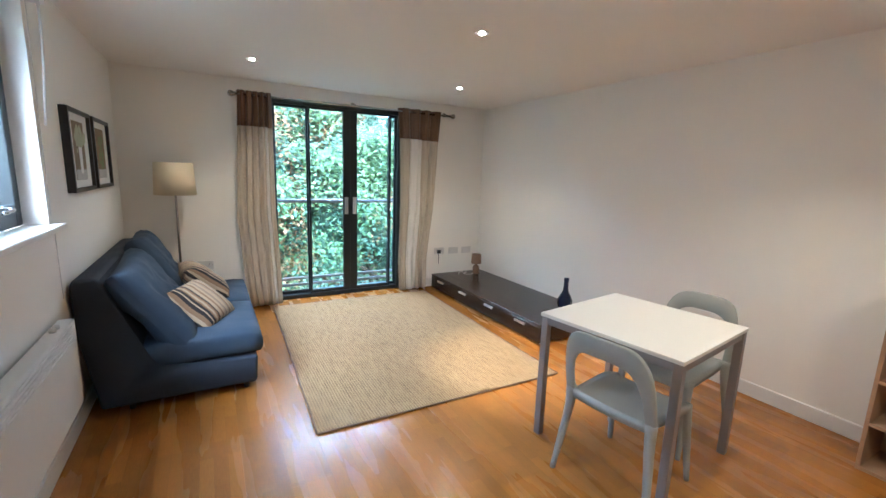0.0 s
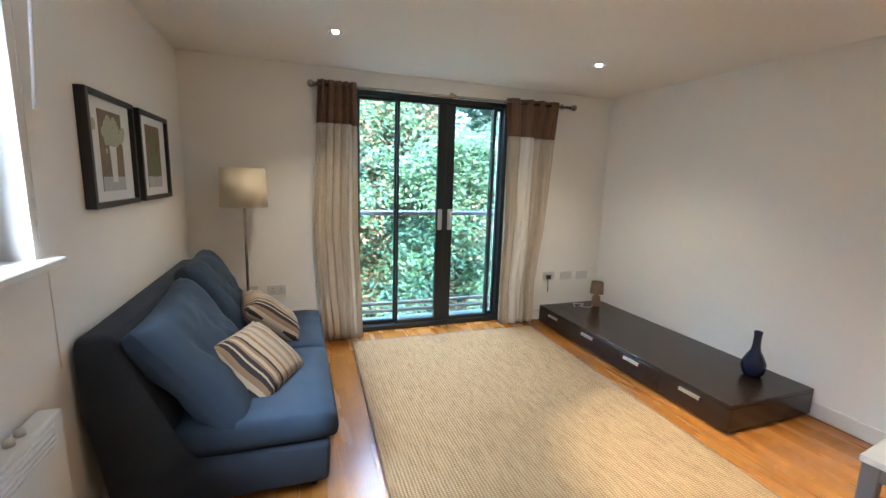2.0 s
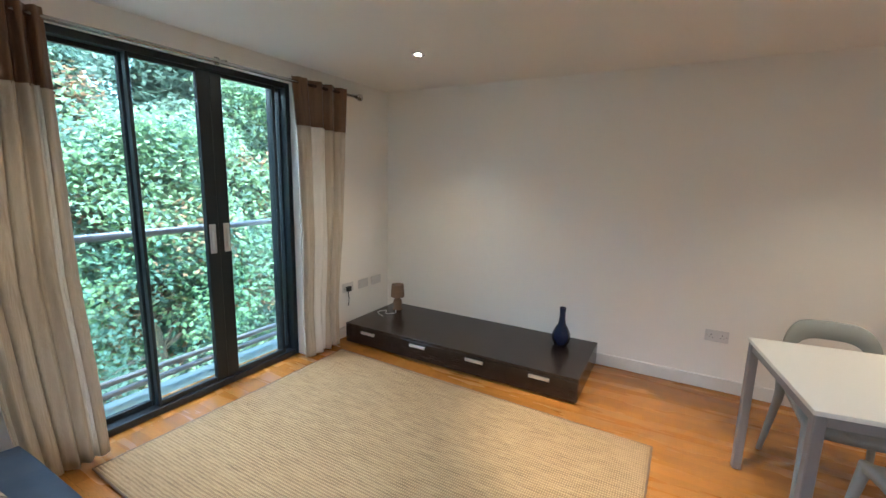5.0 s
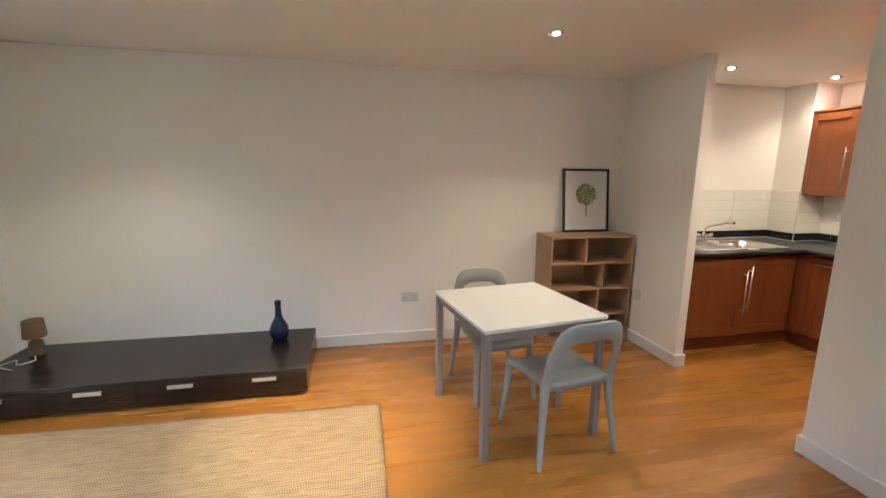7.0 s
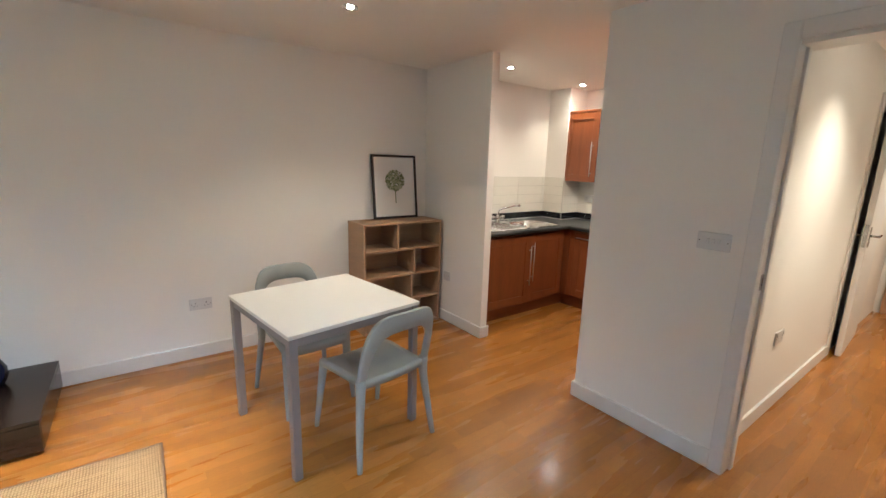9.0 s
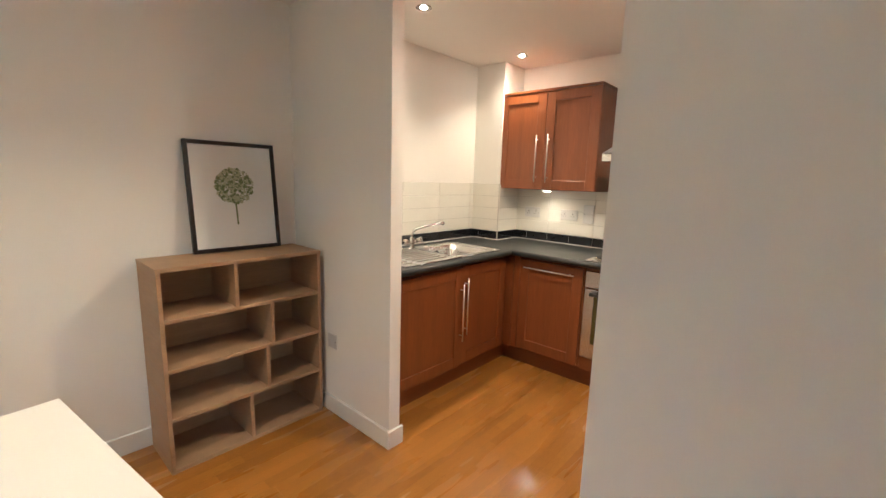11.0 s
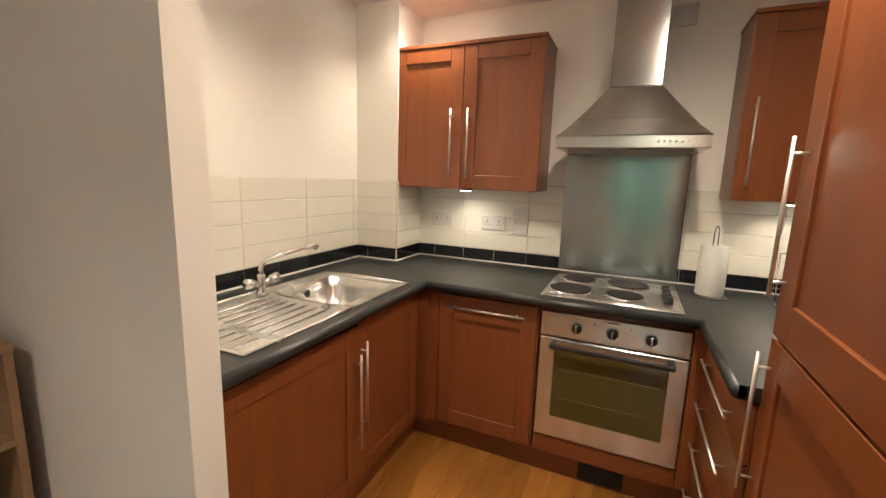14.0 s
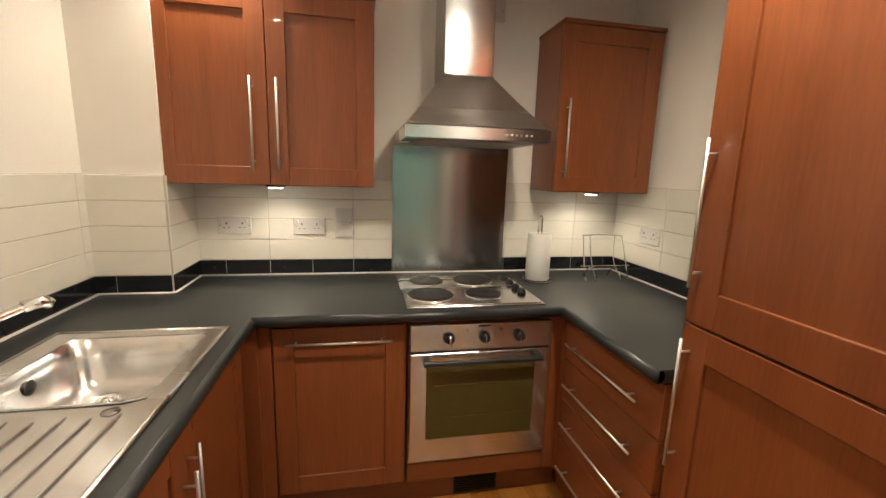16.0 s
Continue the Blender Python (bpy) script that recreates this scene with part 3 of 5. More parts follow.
def tree(at, height, spread, leaves, seed, size=1.0, far=False):
    """A tapered trunk with limbs and a crown of separate leaf blades hung in uneven clumps."""
    rng = random.Random(seed)
    t = root("tree", at, "dense leafy tree with rusty autumn patches", "tree", "trees outside")
    ax, ay, az = at
    bm = bmesh.new()
    tube(bm, curve([(ax, ay, az), (ax + 0.15, ay, az + height * 0.3), (ax - 0.1, ay + 0.1, az + height * 0.65), (ax, ay, az + height * 0.95)], 5), [0.28 - 0.25 * i / 15 for i in range(16)], 8)
    clumps = []
    for k in range(150):
        z = az + height * rng.uniform(0.15, 1.0)
        a = rng.uniform(0, 2 * math.pi)
        wide = spread * (0.55 + 0.45 * math.sin(math.pi * min(1, (z - az) / height * 0.95 + 0.1))) * rng.uniform(0.35, 1.0)
        c = Vector((ax + wide * math.cos(a), ay + 0.8 * wide * math.sin(a), z))
        clumps.append((c, rng.uniform(0.45, 1.0), rng.random()))
        if k % 3 == 0:
            start = Vector((ax, ay, z - rng.uniform(0.4, 1.2)))
            tube(bm, curve([start, start.lerp(c, 0.5) + Vector((0, 0, 0.15)), c], 3), [0.07 - 0.009 * i for i in range(7)], 5)
    mesh("trunk", bm, M_BARK, t, smooth=True)
    sets = {"leaves": [], "shaded_leaves": [], "rusty_leaves": []}
    names = list(sets)
    for i in range(leaves):
        c, r, tone = clumps[rng.randrange(len(clumps))]
        d = Vector((rng.gauss(0, 1), rng.gauss(0, 1), rng.gauss(0, 0.7))).normalized() * r * rng.random() ** 0.4
        p = c + d
        # About a third of the blades, and whole clumps, get the shade-coloured leaf.
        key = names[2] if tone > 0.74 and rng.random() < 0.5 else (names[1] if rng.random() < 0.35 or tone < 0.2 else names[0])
        u = Vector((rng.gauss(0, 1), rng.gauss(-0.2, 1), rng.gauss(-0.45, 0.4))).normalized()
        v = u.cross(Vector((rng.gauss(0, 0.35), rng.gauss(-0.35, 0.35), 1))).normalized()
        ln, wd = size * rng.uniform(0.12, 0.23), size * rng.uniform(0.035, 0.065)
        sets[key].append((p, p + u * ln * 0.5 + v * wd, p + u * ln, p + u * ln * 0.5 - v * wd))
    for key, mat in zip(names, (M_LEAF_HAZE, M_LEAF_SHADE, M_LEAF_HAZE) if far else (M_LEAF, M_LEAF_SHADE, M_LEAF_RUST)):
        me = bpy.data.meshes.new(key)
        vs = [q - Vector(at) for leaf in sets[key] for q in leaf]
        me.from_pydata(vs, [], [(4 * i, 4 * i + 1, 4 * i + 2, 4 * i + 3) for i in range(len(sets[key]))])
        me.materials.append(mat)
        ob = new(key, me)
        ob.parent = t
        tagged(ob, kind="stuff")


tree((0.4, 12.6, -7), 9.6, 3.4, 76000, 1, 0.72)
tree((4.4, 12.2, -7), 9.3, 3.2, 76000, 2, 0.72)
tree((8.6, 12.4, -7), 11.0, 3.4, 36000, 3, 0.9)
tree((-3.4, 13.0, -7), 11.0, 3.4, 30000, 4, 0.9)
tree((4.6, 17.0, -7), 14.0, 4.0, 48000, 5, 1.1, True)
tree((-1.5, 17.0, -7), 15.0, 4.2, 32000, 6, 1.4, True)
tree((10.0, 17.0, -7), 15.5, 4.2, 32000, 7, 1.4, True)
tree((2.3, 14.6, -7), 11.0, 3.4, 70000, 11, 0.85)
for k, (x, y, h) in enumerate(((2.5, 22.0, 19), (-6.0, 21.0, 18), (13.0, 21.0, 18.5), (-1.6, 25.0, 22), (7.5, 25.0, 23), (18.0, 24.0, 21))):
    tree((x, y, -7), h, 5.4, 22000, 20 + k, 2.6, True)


# ---- lamps in the ceiling ----
def downlight(x, y, watts, lit_angle=112, aim=None):
    d = root("downlight", (x, y, H), "recessed round ceiling spotlight, switched on", "ceiling light", "ceiling spotlights")
    bm = bmesh.new()
    lathe(bm, [(0.042, -0.002), (0.046, -0.008), (0.034, -0.006), (0.03, -0.001)], (x, y, H))
    mesh("bezel", bm, M_STEEL, d, smooth=True, label="brushed steel ring")
    bm = bmesh.new()
    lathe(bm, [(0.018, -0.0085), (0.017, -0.004)], (x, y, H))
    mesh("bulb", bm, M_LAMP, d, label="glowing bulb face")
    lamp = bpy.data.lights.new("spot", "SPOT")
    lamp.energy, lamp.color, lamp.spot_size, lamp.spot_blend, lamp.shadow_soft_size = watts, WARM, radians(lit_angle), 1.0 if lit_angle > 100 else 0.8, 0.03
    ob = new("spot_beam", lamp)
    ob.matrix_world = look((x, y, H - 0.03), aim or (x, y + 0.001, 0))


for x, y in ((0.29, 3.9), (2.2, 3.8), (2.16, 1.05)):
    downlight(x, y, SPOT_W)
downlight(1.45, 2.31, SPOT_W * 5.0, 46, (2.05, 2.4, 0))
for x, y, share, cone in ((2.6, -0.67, 0.75, 130), (2.64, -1.78, 0.75, 130), (1.42, -0.75, 1.8, 174)):
    downlight(x, y, KITCHEN_W * share, cone)
# Out-of-view hall fittings, added to brighten the hall.
for y in (-1.2, -3.2):
    downlight(-0.05, y, HALL_W)


# ---- small fittings on the walls ----
def plate(name, m, w, h, label, rockers=0, sockets=0, extra=None):
    """A white faceplate on a wall; it faces -y of m and has its middle at m's origin."""
    ob = mesh(name, box(bmesh.new(), (-w / 2, -0.009, -h / 2), (w / 2, 0, h / 2), 0.003), M_PLASTIC, m=m, label=label, category="switch" if rockers and not sockets else "socket")
    for i in range(rockers):
        x = (i - (rockers - 1) / 2) * 0.024
        mesh("rocker", box(bmesh.new(), (x - 0.006, -0.013, -0.012), (x + 0.006, -0.009, 0.012), 0.0015), M_PLASTIC, ob, m=m)
    if sockets:
        bm = bmesh.new()
        bw = bmesh.new()
        for i in range(sockets):
            x = (i - (sockets - 1) / 2) * 0.07
            box(bm, (x - 0.003, -0.0098, 0.004), (x + 0.003, -0.008, 0.014))
            box(bm, (x - 0.014, -0.0098, -0.014), (x - 0.007, -0.008, -0.01))
            box(bm, (x + 0.007, -0.0098, -0.014), (x + 0.014, -0.008, -0.01))
            box(bw, (x - 0.006 + (0.02 if i else -0.02), -0.014, 0.012), (x + 0.006 + (0.02 if i else -0.02), -0.009, 0.03), 0.0015)
        mesh("pin_hole", bm, M_BLACK, ob, m=m)
        mesh("rocker", bw, M_PLASTIC, ob, m=m)
    bs = bmesh.new()
    for x in (-w / 2 + 0.012, w / 2 - 0.012):
        tube(bs, [(x, -0.0085, 0), (x, -0.01, 0)], 0.003, 8)
    mesh("screw", bs, M_STEEL, ob, m=m)
    return ob


plate("light_switch", pose(0.575, -0.1, 1.155, 0, 0, 180), 0.148, 0.086, "white triple light switch on the wall", rockers=3)
plate("wall_socket", pose(X1, 1.81, 0.415, 0, 0, -90), 0.148, 0.086, "white double socket above the skirting", sockets=2)
plate("wall_socket", pose(2.8, -0.185, 0.445, 0, 0, 180), 0.086, 0.086, "white blank plate on the wall stub")
plate("wall_socket", pose(2.57, YN, 0.47), 0.148, 0.086, "white double socket with a plug in it", sockets=2)
plate("wall_socket", pose(2.79, YN, 0.465), 0.148, 0.086, "white aerial socket plate by the corner", rockers=2)
plate("wall_socket", pose(2.995, YN, 0.462), 0.148, 0.086, "white telephone socket plate by the corner", rockers=2)
plate("wall_socket", pose(-0.14, YN, 0.48), 0.148, 0.086, "white double socket behind the sofa", sockets=2)
plate("wall_socket", pose(-0.33, YN, 0.48), 0.086, 0.086, "white blank plate behind the sofa")
plate("wall_socket", pose(0.46, -0.97, 0.5, 0, 0, -90), 0.148, 0.086, "white socket in the hall", sockets=2)


# ---- rug ----
def rug():
    bm = bmesh.new()
    nx, ny = 60, 80
    grid = []
    for j in range(ny + 1):
        row = []
        for i in range(nx + 1):
            u, v = i / nx, j / ny
            x = 0.385 + u * (1.79 + 0.0 * v) + v * 0.085
            y = 2.175 - 0.03 * u + v * 2.45
            edge = 0.012 * noise.noise((x * 5, y * 5, 0)) if i in (0, nx) or j in (0, ny) else 0
            z = 0.011 + 0.002 * noise.noise((x * 3, y * 3, 2))
            fold = 0.02 * math.exp(-((u - 0.62) / 0.03) ** 2) * max(0, 1 - v * 18)
            row.append(bm.verts.new((x + edge, y + edge, z + fold)))
        grid.append(row)
    for j in range(ny):
        for i in range(nx):
            bm.faces.new((grid[j][i], grid[j][i + 1], grid[j + 1][i + 1], grid[j + 1][i]))
    ex = bmesh.ops.extrude_face_region(bm, geom=list(bm.faces))
    for v in ex["geom"]:
        if isinstance(v, bmesh.types.BMVert):
            v.co.z -= 0.009
    ob = mesh("rug", bm, M_RUG, smooth=True, label="flat-woven natural jute rug on the laminate floor", category="rug")
    hem = bmesh.new()
    for a, b in (((0.385, 2.175), (2.175, 2.145)), ((0.47, 4.625), (2.26, 4.595)), ((0.385, 2.175), (0.47, 4.625)), ((2.175, 2.145), (2.26, 4.595))):
        pts = [(a[0] + (b[0] - a[0]) * k / 40 + 0.004 * noise.noise((k, a[0], 1)), a[1] + (b[1] - a[1]) * k / 40 + 0.004 * noise.noise((k, a[1], 5)), 0.009) for k in range(41)]
        tube(hem, pts, 0.006, 6, 0.8)
    mesh("hem", hem, M_BROWN, ob, smooth=True, label="dark bound edge")


rug()


# ---- sofa ----
def sofa():
    s = root("sofa", (-0.28, 3.68, 0), "blue cotton two-seat sofa with loose back cushions", "sofa")
    y0, y1 = 2.87, 4.43
    bm = prism(bmesh.new(), [(-0.69, 0.05), (0.145, 0.05), (0.155, 0.24), (-0.4, 0.255), (-0.45, 0.33), (-0.62, 0.81), (-0.65, 0.84), (-0.755, 0.835), (-0.768, 0.79), (-0.755, 0.5)], y0, y1)
    bmesh.ops.bevel(bm, geom=bm.edges[:], offset=0.022, segments=3, affect="EDGES", profile=0.5)
    mesh("frame", bm, M_SOFA_DARK, s, smooth=True, label="slate blue upholstered frame")
    mid = 3.67
    for a, b, seed in ((y0 + 0.004, mid - 0.004, 1.0), (mid + 0.004, y1 - 0.004, 7.0)):
        bm = bmesh.new()
        r = bmesh.ops.create_cube(bm, size=1)
        bmesh.ops.subdivide_edges(bm, edges=bm.edges[:], cuts=7, use_grid_fill=True)
        for v in bm.verts:
            x, y, z = v.co * 2
            rx = 1 - 0.05 * abs(z) ** 3
            puff = 0.022 * (1 - x * x) * (1 - y * y) if z > 0.5 else 0
            v.co = (-0.145 + x * 0.335 * rx, (a + b) / 2 + y * (b - a) / 2 * rx, 0.33 + z * 0.082 * (1 - 0.1 * (x ** 6 + y ** 6)) + puff + 0.006 * noise.noise((x * 2 + seed, y * 2, z)))
        mesh("seat_cushion", bm, M_SOFA, s, smooth=True)
        bm = pillow(bmesh.new(), 0.64 if seed < 2 else 0.62, b - a + 0.04 if seed < 2 else b - a - 0.06, 0.2, 34, 7, 0.018, seed, 0.22)
        for v in bm.verts:
            x, y = v.co.x, v.co.y
            for cx, cy, ang, long, deep in ((0.12, 0.1, 0.5, 0.16, 0.024), (0.2, -0.12, 0.9, 0.14, 0.028), (-0.05, -0.2, 0.2, 0.12, 0.018), (0.02, 0.2, -0.4, 0.13, 0.018), (0.24, 0.22, 0.1, 0.1, 0.022)):
                ca, sa = math.cos(ang + seed), math.sin(ang + seed)
                along, over = (x - cx) * sa + (y - cy) * ca, (x - cx) * ca - (y - cy) * sa
                v.co.z -= deep * math.copysign(1, v.co.z) * math.exp(-(along / long) ** 2 - (over / 0.034) ** 2)
        mesh("back_cushion", bm, M_SOFA, s, m=pose(-0.415, (a + b) / 2 + 0.01, 0.585, 0, 55, 0) @ pose(0, 0, 0, 0, 0, 2) if seed < 2 else pose(-0.46, (a + b) / 2 + 0.02, 0.635, -2, 60, 0), smooth=True, label="plump creased blue back cushion")
    bm = bmesh.new()
    for x in (-0.55, 0.08):
        for y in (y0 + 0.07, y1 - 0.07):
            tube(bm, [(x, y, 0.0), (x, y, 0.06)], [0.016, 0.02], 8)
    mesh("foot", bm, M_BLACK, s)


sofa()


def scatter_cushion(at, turn, seed):
    bm = pillow(bmesh.new(), 0.4, 0.42, 0.19, 12, 4, 0.012, seed, 0.08)
    ob = mesh("scatter_cushion", bm, M_STRIPE, smooth=True, label="striped brown, cream and black cushion on the sofa", category="cushion", group="sofa cushions")
    ob.matrix_basis = pose(*at, *turn)
    return ob


scatter_cushion((-0.17, 3.27, 0.505), (0, 40, -26), 2.0)
scatter_cushion((-0.15, 3.93, 0.53), (0, 40, 8), 5.0)


# ---- floor lamp ----
def floor_lamp():
    x, y = -0.34, 4.56
    l = root("floor_lamp", (x, y, 0), "floor lamp with cream linen drum shade, off", "floor lamp")
    bm = lathe(bmesh.new(), [(0.135, 0), (0.135, 0.012), (0.03, 0.022), (0.012, 0.03), (0.0115, 0.6), (0.01, 1.25), (0.006, 1.44)], (x, y, 0))
    mesh("stand", bm, M_STEEL, l, smooth=True, label="slim grey metal stem and round base")
    bm = bmesh.new()
    n = 40
    for k in range(n):
        a0, a1 = 2 * math.pi * k / n, 2 * math.pi * (k + 1) / n
        for r, q in ((0.17, 0.155),):
            bm.faces.new([bm.verts.new((x + rr * math.cos(a), y + rr * math.sin(a), z)) for rr, a, z in ((r, a0, 1.205), (r, a1, 1.205), (q, a1, 1.495), (q, a0, 1.495))])
    bmesh.ops.remove_doubles(bm, verts=bm.verts, dist=0.0005)
    sh = mesh("shade", bm, M_SHADE, l, smooth=True)
    th = sh.modifiers.new("thickness", "SOLIDIFY")
    th.thickness = 0.003


floor_lamp()


# ---- pictures ----
def framed(name, m, w, h, rail, depth, mat_w, label, art):
    """A frame in the plane of m: x to the right, z up, facing -y, origin at its lower middle."""
    p = root(name, (0, 0, 0), label, "picture")
    bm = bmesh.new()
    for a, b in (((-w / 2, -depth, 0), (-w / 2 + rail, 0, h)), ((w / 2 - rail, -depth, 0), (w / 2, 0, h)), ((-w / 2 + rail, -depth, 0), (w / 2 - rail, 0, rail)), ((-w / 2 + rail, -depth, h - rail), (w / 2 - rail, 0, h))):
        box(bm, a, b, 0.0015)
    mesh("frame", bm, M_FRAME, p, label="black wooden frame")
    mesh("mount", boxes(((-w / 2 + rail, -depth * 0.5, rail), (w / 2 - rail, -0.002, h - rail))), M_PAPER, p, label="white paper mount")
    art(p, w, h, -depth * 0.5 - 0.0015)
    p.matrix_basis = m
    return p


def disc(bm, x, z, r, y, n=9, sq=1.0, turn=0.0):
    bm.faces.new([bm.verts.new((x + r * math.cos(2 * math.pi * k / n + turn), y, z + sq * r * math.sin(2 * math.pi * k / n + turn))) for k in range(n)])


def art_vase(p, w, h, y, arch=False):
    a, b = w * 0.24, h * 0.14
    mesh("print", boxes(((-a, y - 0.001, b), (a, y + 0.001, h - b))), M_SEPIA, p)
    mesh("table_print", boxes(((-a, y - 0.0018, b), (a, y - 0.0012, b + h * 0.13))), M_GREYPRINT, p)
    bm = bmesh.new()
    rng = random.Random(5 + arch)
    if arch:
        for k in range(60):
            disc(bm, rng.uniform(-0.6, 0.6) * a, b + h * rng.uniform(0.14, 0.6), rng.uniform(0.006, 0.02), y - 0.0022 - 0.00001 * k, 7)
        mesh("plants_print", bm, M_GREENS, p)
    else:
        for k in range(70):
            disc(bm, rng.gauss(0, 0.4) * a, h * 0.66 + rng.gauss(0, 0.05) * h, rng.uniform(0.012, 0.03), y - 0.0022 - 0.00001 * k, 8)
        mesh("flowers_print", bm, M_PALEGREEN, p)
        bm = bmesh.new()
        bm.faces.new([bm.verts.new((x, y - 0.004, z)) for x, z in ((-0.028, b + 0.04), (0.028, b + 0.04), (0.04, b + 0.2), (-0.04, b + 0.2))])
        mesh("vase_print", bm, M_PAPER, p)


def art_allium(p, w, h, y):
    rng = random.Random(11)
    bm, pale = bmesh.new(), bmesh.new()
    for k in range(520):
        a, r = rng.uniform(0, 2 * math.pi), 0.098 * rng.random() ** 0.55
        x, z = -0.0 + r * math.cos(a), h * 0.6 + r * math.sin(a) * 0.95
        disc(bm if rng.random() < 0.42 else pale, x, z, rng.uniform(0.004, 0.009), y - 0.00001 * k, 6, turn=rng.random() * 3)
    stem = bmesh.new()
    stem.faces.new([stem.verts.new((x, y, z)) for x, z in ((-0.001, h * 0.24), (0.008, h * 0.24), (0.005, h * 0.5), (-0.005, h * 0.5))])
    mesh("flower_print", bm, M_GREENS, p, label="printed green allium head")
    mesh("flower_print", pale, M_PALEGREEN, p)
    mesh("stem_print", stem, M_GREENS, p)


framed("picture", pose(X0, 3.41, 1.29, 0, 0, 90), 0.53, 0.49, 0.024, 0.04, 0.1, "framed print of pale flowers in a vase", lambda p, w, h, y: art_vase(p, w, h, y))
framed("picture", pose(X0, 4.02, 1.29, 0, 0, 90), 0.53, 0.49, 0.024, 0.04, 0.1, "framed sepia garden print in black frame", lambda p, w, h, y: art_vase(p, w, h, y, True))
framed("picture", pose(3.13, 0.185, 0.976, 0, 0, -90) @ pose(0, 0, 0, -6), 0.46, 0.575, 0.02, 0.02, 0.06, "framed allium print leaning on the bookcase", art_allium)


# ---- panel heater ----
def panel_heater():
    r = root("panel_heater", (-0.72, 2.07, 0.25), "white electric panel heater fixed below the window", "heater")
    mesh("body", box(bmesh.new(), (X0 + 0.02, 1.5, 0.25), (-0.695, 2.62, 0.7), 0.008, 2), M_TRIM, r)
    bm = bmesh.new()
    for k in range(5):
        box(bm, (-0.6955, 1.56, 0.6 + 0.018 * k), (-0.6885, 2.56, 0.609 + 0.018 * k), 0.0015)
    mesh("grille_slat", bm, M_TRIM, r)
    mesh("bracket", boxes(((X0, 1.7, 0.35), (X0 + 0.02, 1.75, 0.6)), ((X0, 2.35, 0.35), (X0 + 0.02, 2.4, 0.6))), M_STEEL, r)
    bm = bmesh.new()
    for y in (2.42, 2.47):
        lathe(bm, [(0.014, 0.7), (0.013, 0.718), (0.004, 0.72)], (-0.73, y, 0), 14)
    mesh("knob", bm, M_PLASTIC, r, smooth=True)


panel_heater()


# ---- curtains ----
def curtain_pole():
    r = root("curtain_pole", (1.4, 4.7, 2.18), "metal curtain pole with round finials", "curtain pole")
    bm = bmesh.new()
    tube(bm, [(0.2, 4.7, 2.175), (2.62, 4.7, 2.19)], 0.012, 10)
    for x, z, s in ((0.165, 2.175, -1), (2.655, 2.19, 1)):
        bmesh.ops.create_uvsphere(bm, u_segments=14, v_segments=8, radius=0.03, matrix=Matrix.Translation((x, 4.7, z)))
        tube(bm, [(x - s * 0.04, 4.7, z), (x - s * 0.02, 4.7, z)], 0.02, 10)
    for x in (0.24, 1.4, 2.58):
        tube(bm, [(x, YN, 2.21), (x, 4.7, 2.2)], 0.007, 8)
        tube(bm, [(x, YN - 0.006, 2.21), (x, YN, 2.21)], 0.025, 12)
    mesh("pole", bm, M_STEEL, r, smooth=True)


curtain_pole()


def sheet(name, mat, parent, edges, folds, amp, z_rows, y, u0=0.0, u1=1.0, lift=0.0, seed=0.0):
    """Hanging cloth between two edge lines given as (z, left x, right x), gathered into folds."""
    bm = bmesh.new()
    nu = max(8, int(90 * (u1 - u0)))
    rows = []
    for z in z_rows:
        ks = sorted(edges, reverse=True)
        for (za, la, ra), (zb, lb, rb) in zip(ks, ks[1:]):
            if za >= z >= zb:
                t = (za - z) / (za - zb)
                l, r = la + (lb - la) * t, ra + (rb - ra) * t
                break
        else:
            l, r = ks[0][1:] if z > ks[0][0] else ks[-1][1:]
        row = []
        for i in range(nu + 1):
            u = u0 + (u1 - u0) * i / nu
            ph = 2 * math.pi * folds * u + 0.5 * noise.noise((u * 3 + seed, z * 0.8, 0)) * 2
            d = amp * (math.sin(ph) + 0.35 * math.sin(2.3 * ph + seed)) * (0.8 + 0.35 * noise.noise((u * 2, z, seed)))
            row.append(bm.verts.new((l + (r - l) * u + 0.25 * amp * math.cos(ph), y + d, z + lift)))
        rows.append(row)
    for a, b in zip(rows, rows[1:]):
        for i in range(nu):
            bm.faces.new((a[i], a[i + 1], b[i + 1], b[i]))
    ob = mesh(name, bm, mat, parent, smooth=True)
    th = ob.modifiers.new("thickness", "SOLIDIFY")
    th.thickness = 0.003
    return ob


def curtain(edges, folds, linings, top, seed):
    x = sum(e[1] + e[2] for e in edges) / (2 * len(edges))
    r = root("curtain", (x, 4.7, 0), "beige silk curtain with brown header, drawn open", "curtain", "curtains at the balcony doors")
    low = [1.88 - 1.86 * k / 30 for k in range(31)]
    cuts = [0.0]
    for a, b in linings:
        cuts += [a, b]
    cuts.append(1.0)
    for i, (a, b) in enumerate(zip(cuts, cuts[1:])):
        if b > a:
            sheet("drop" if i % 2 == 0 else "lining_panel", M_CURTAIN if i % 2 == 0 else M_LINING, r, edges, folds, 0.028, low, 4.7, a, b, seed=seed)
    sheet("header", M_BAND, r, edges, folds, 0.03, [top - (top - 1.87) * k / 8 for k in range(9)], 4.699, seed=seed)


curtain([(2.22, 0.215, 0.52), (1.87, 0.2, 0.525), (1.0, 0.16, 0.53), (0.4, 0.2, 0.56), (0.0, 0.24, 0.57)], 5, [(0.78, 0.9)], 2.215, 1.0)
curtain([(2.23, 1.9, 2.47), (1.87, 1.93, 2.44), (1.0, 1.95, 2.4), (0.4, 1.93, 2.33), (0.0, 1.95, 2.33)], 4, [(0.3, 0.62)], 2.225, 4.0)


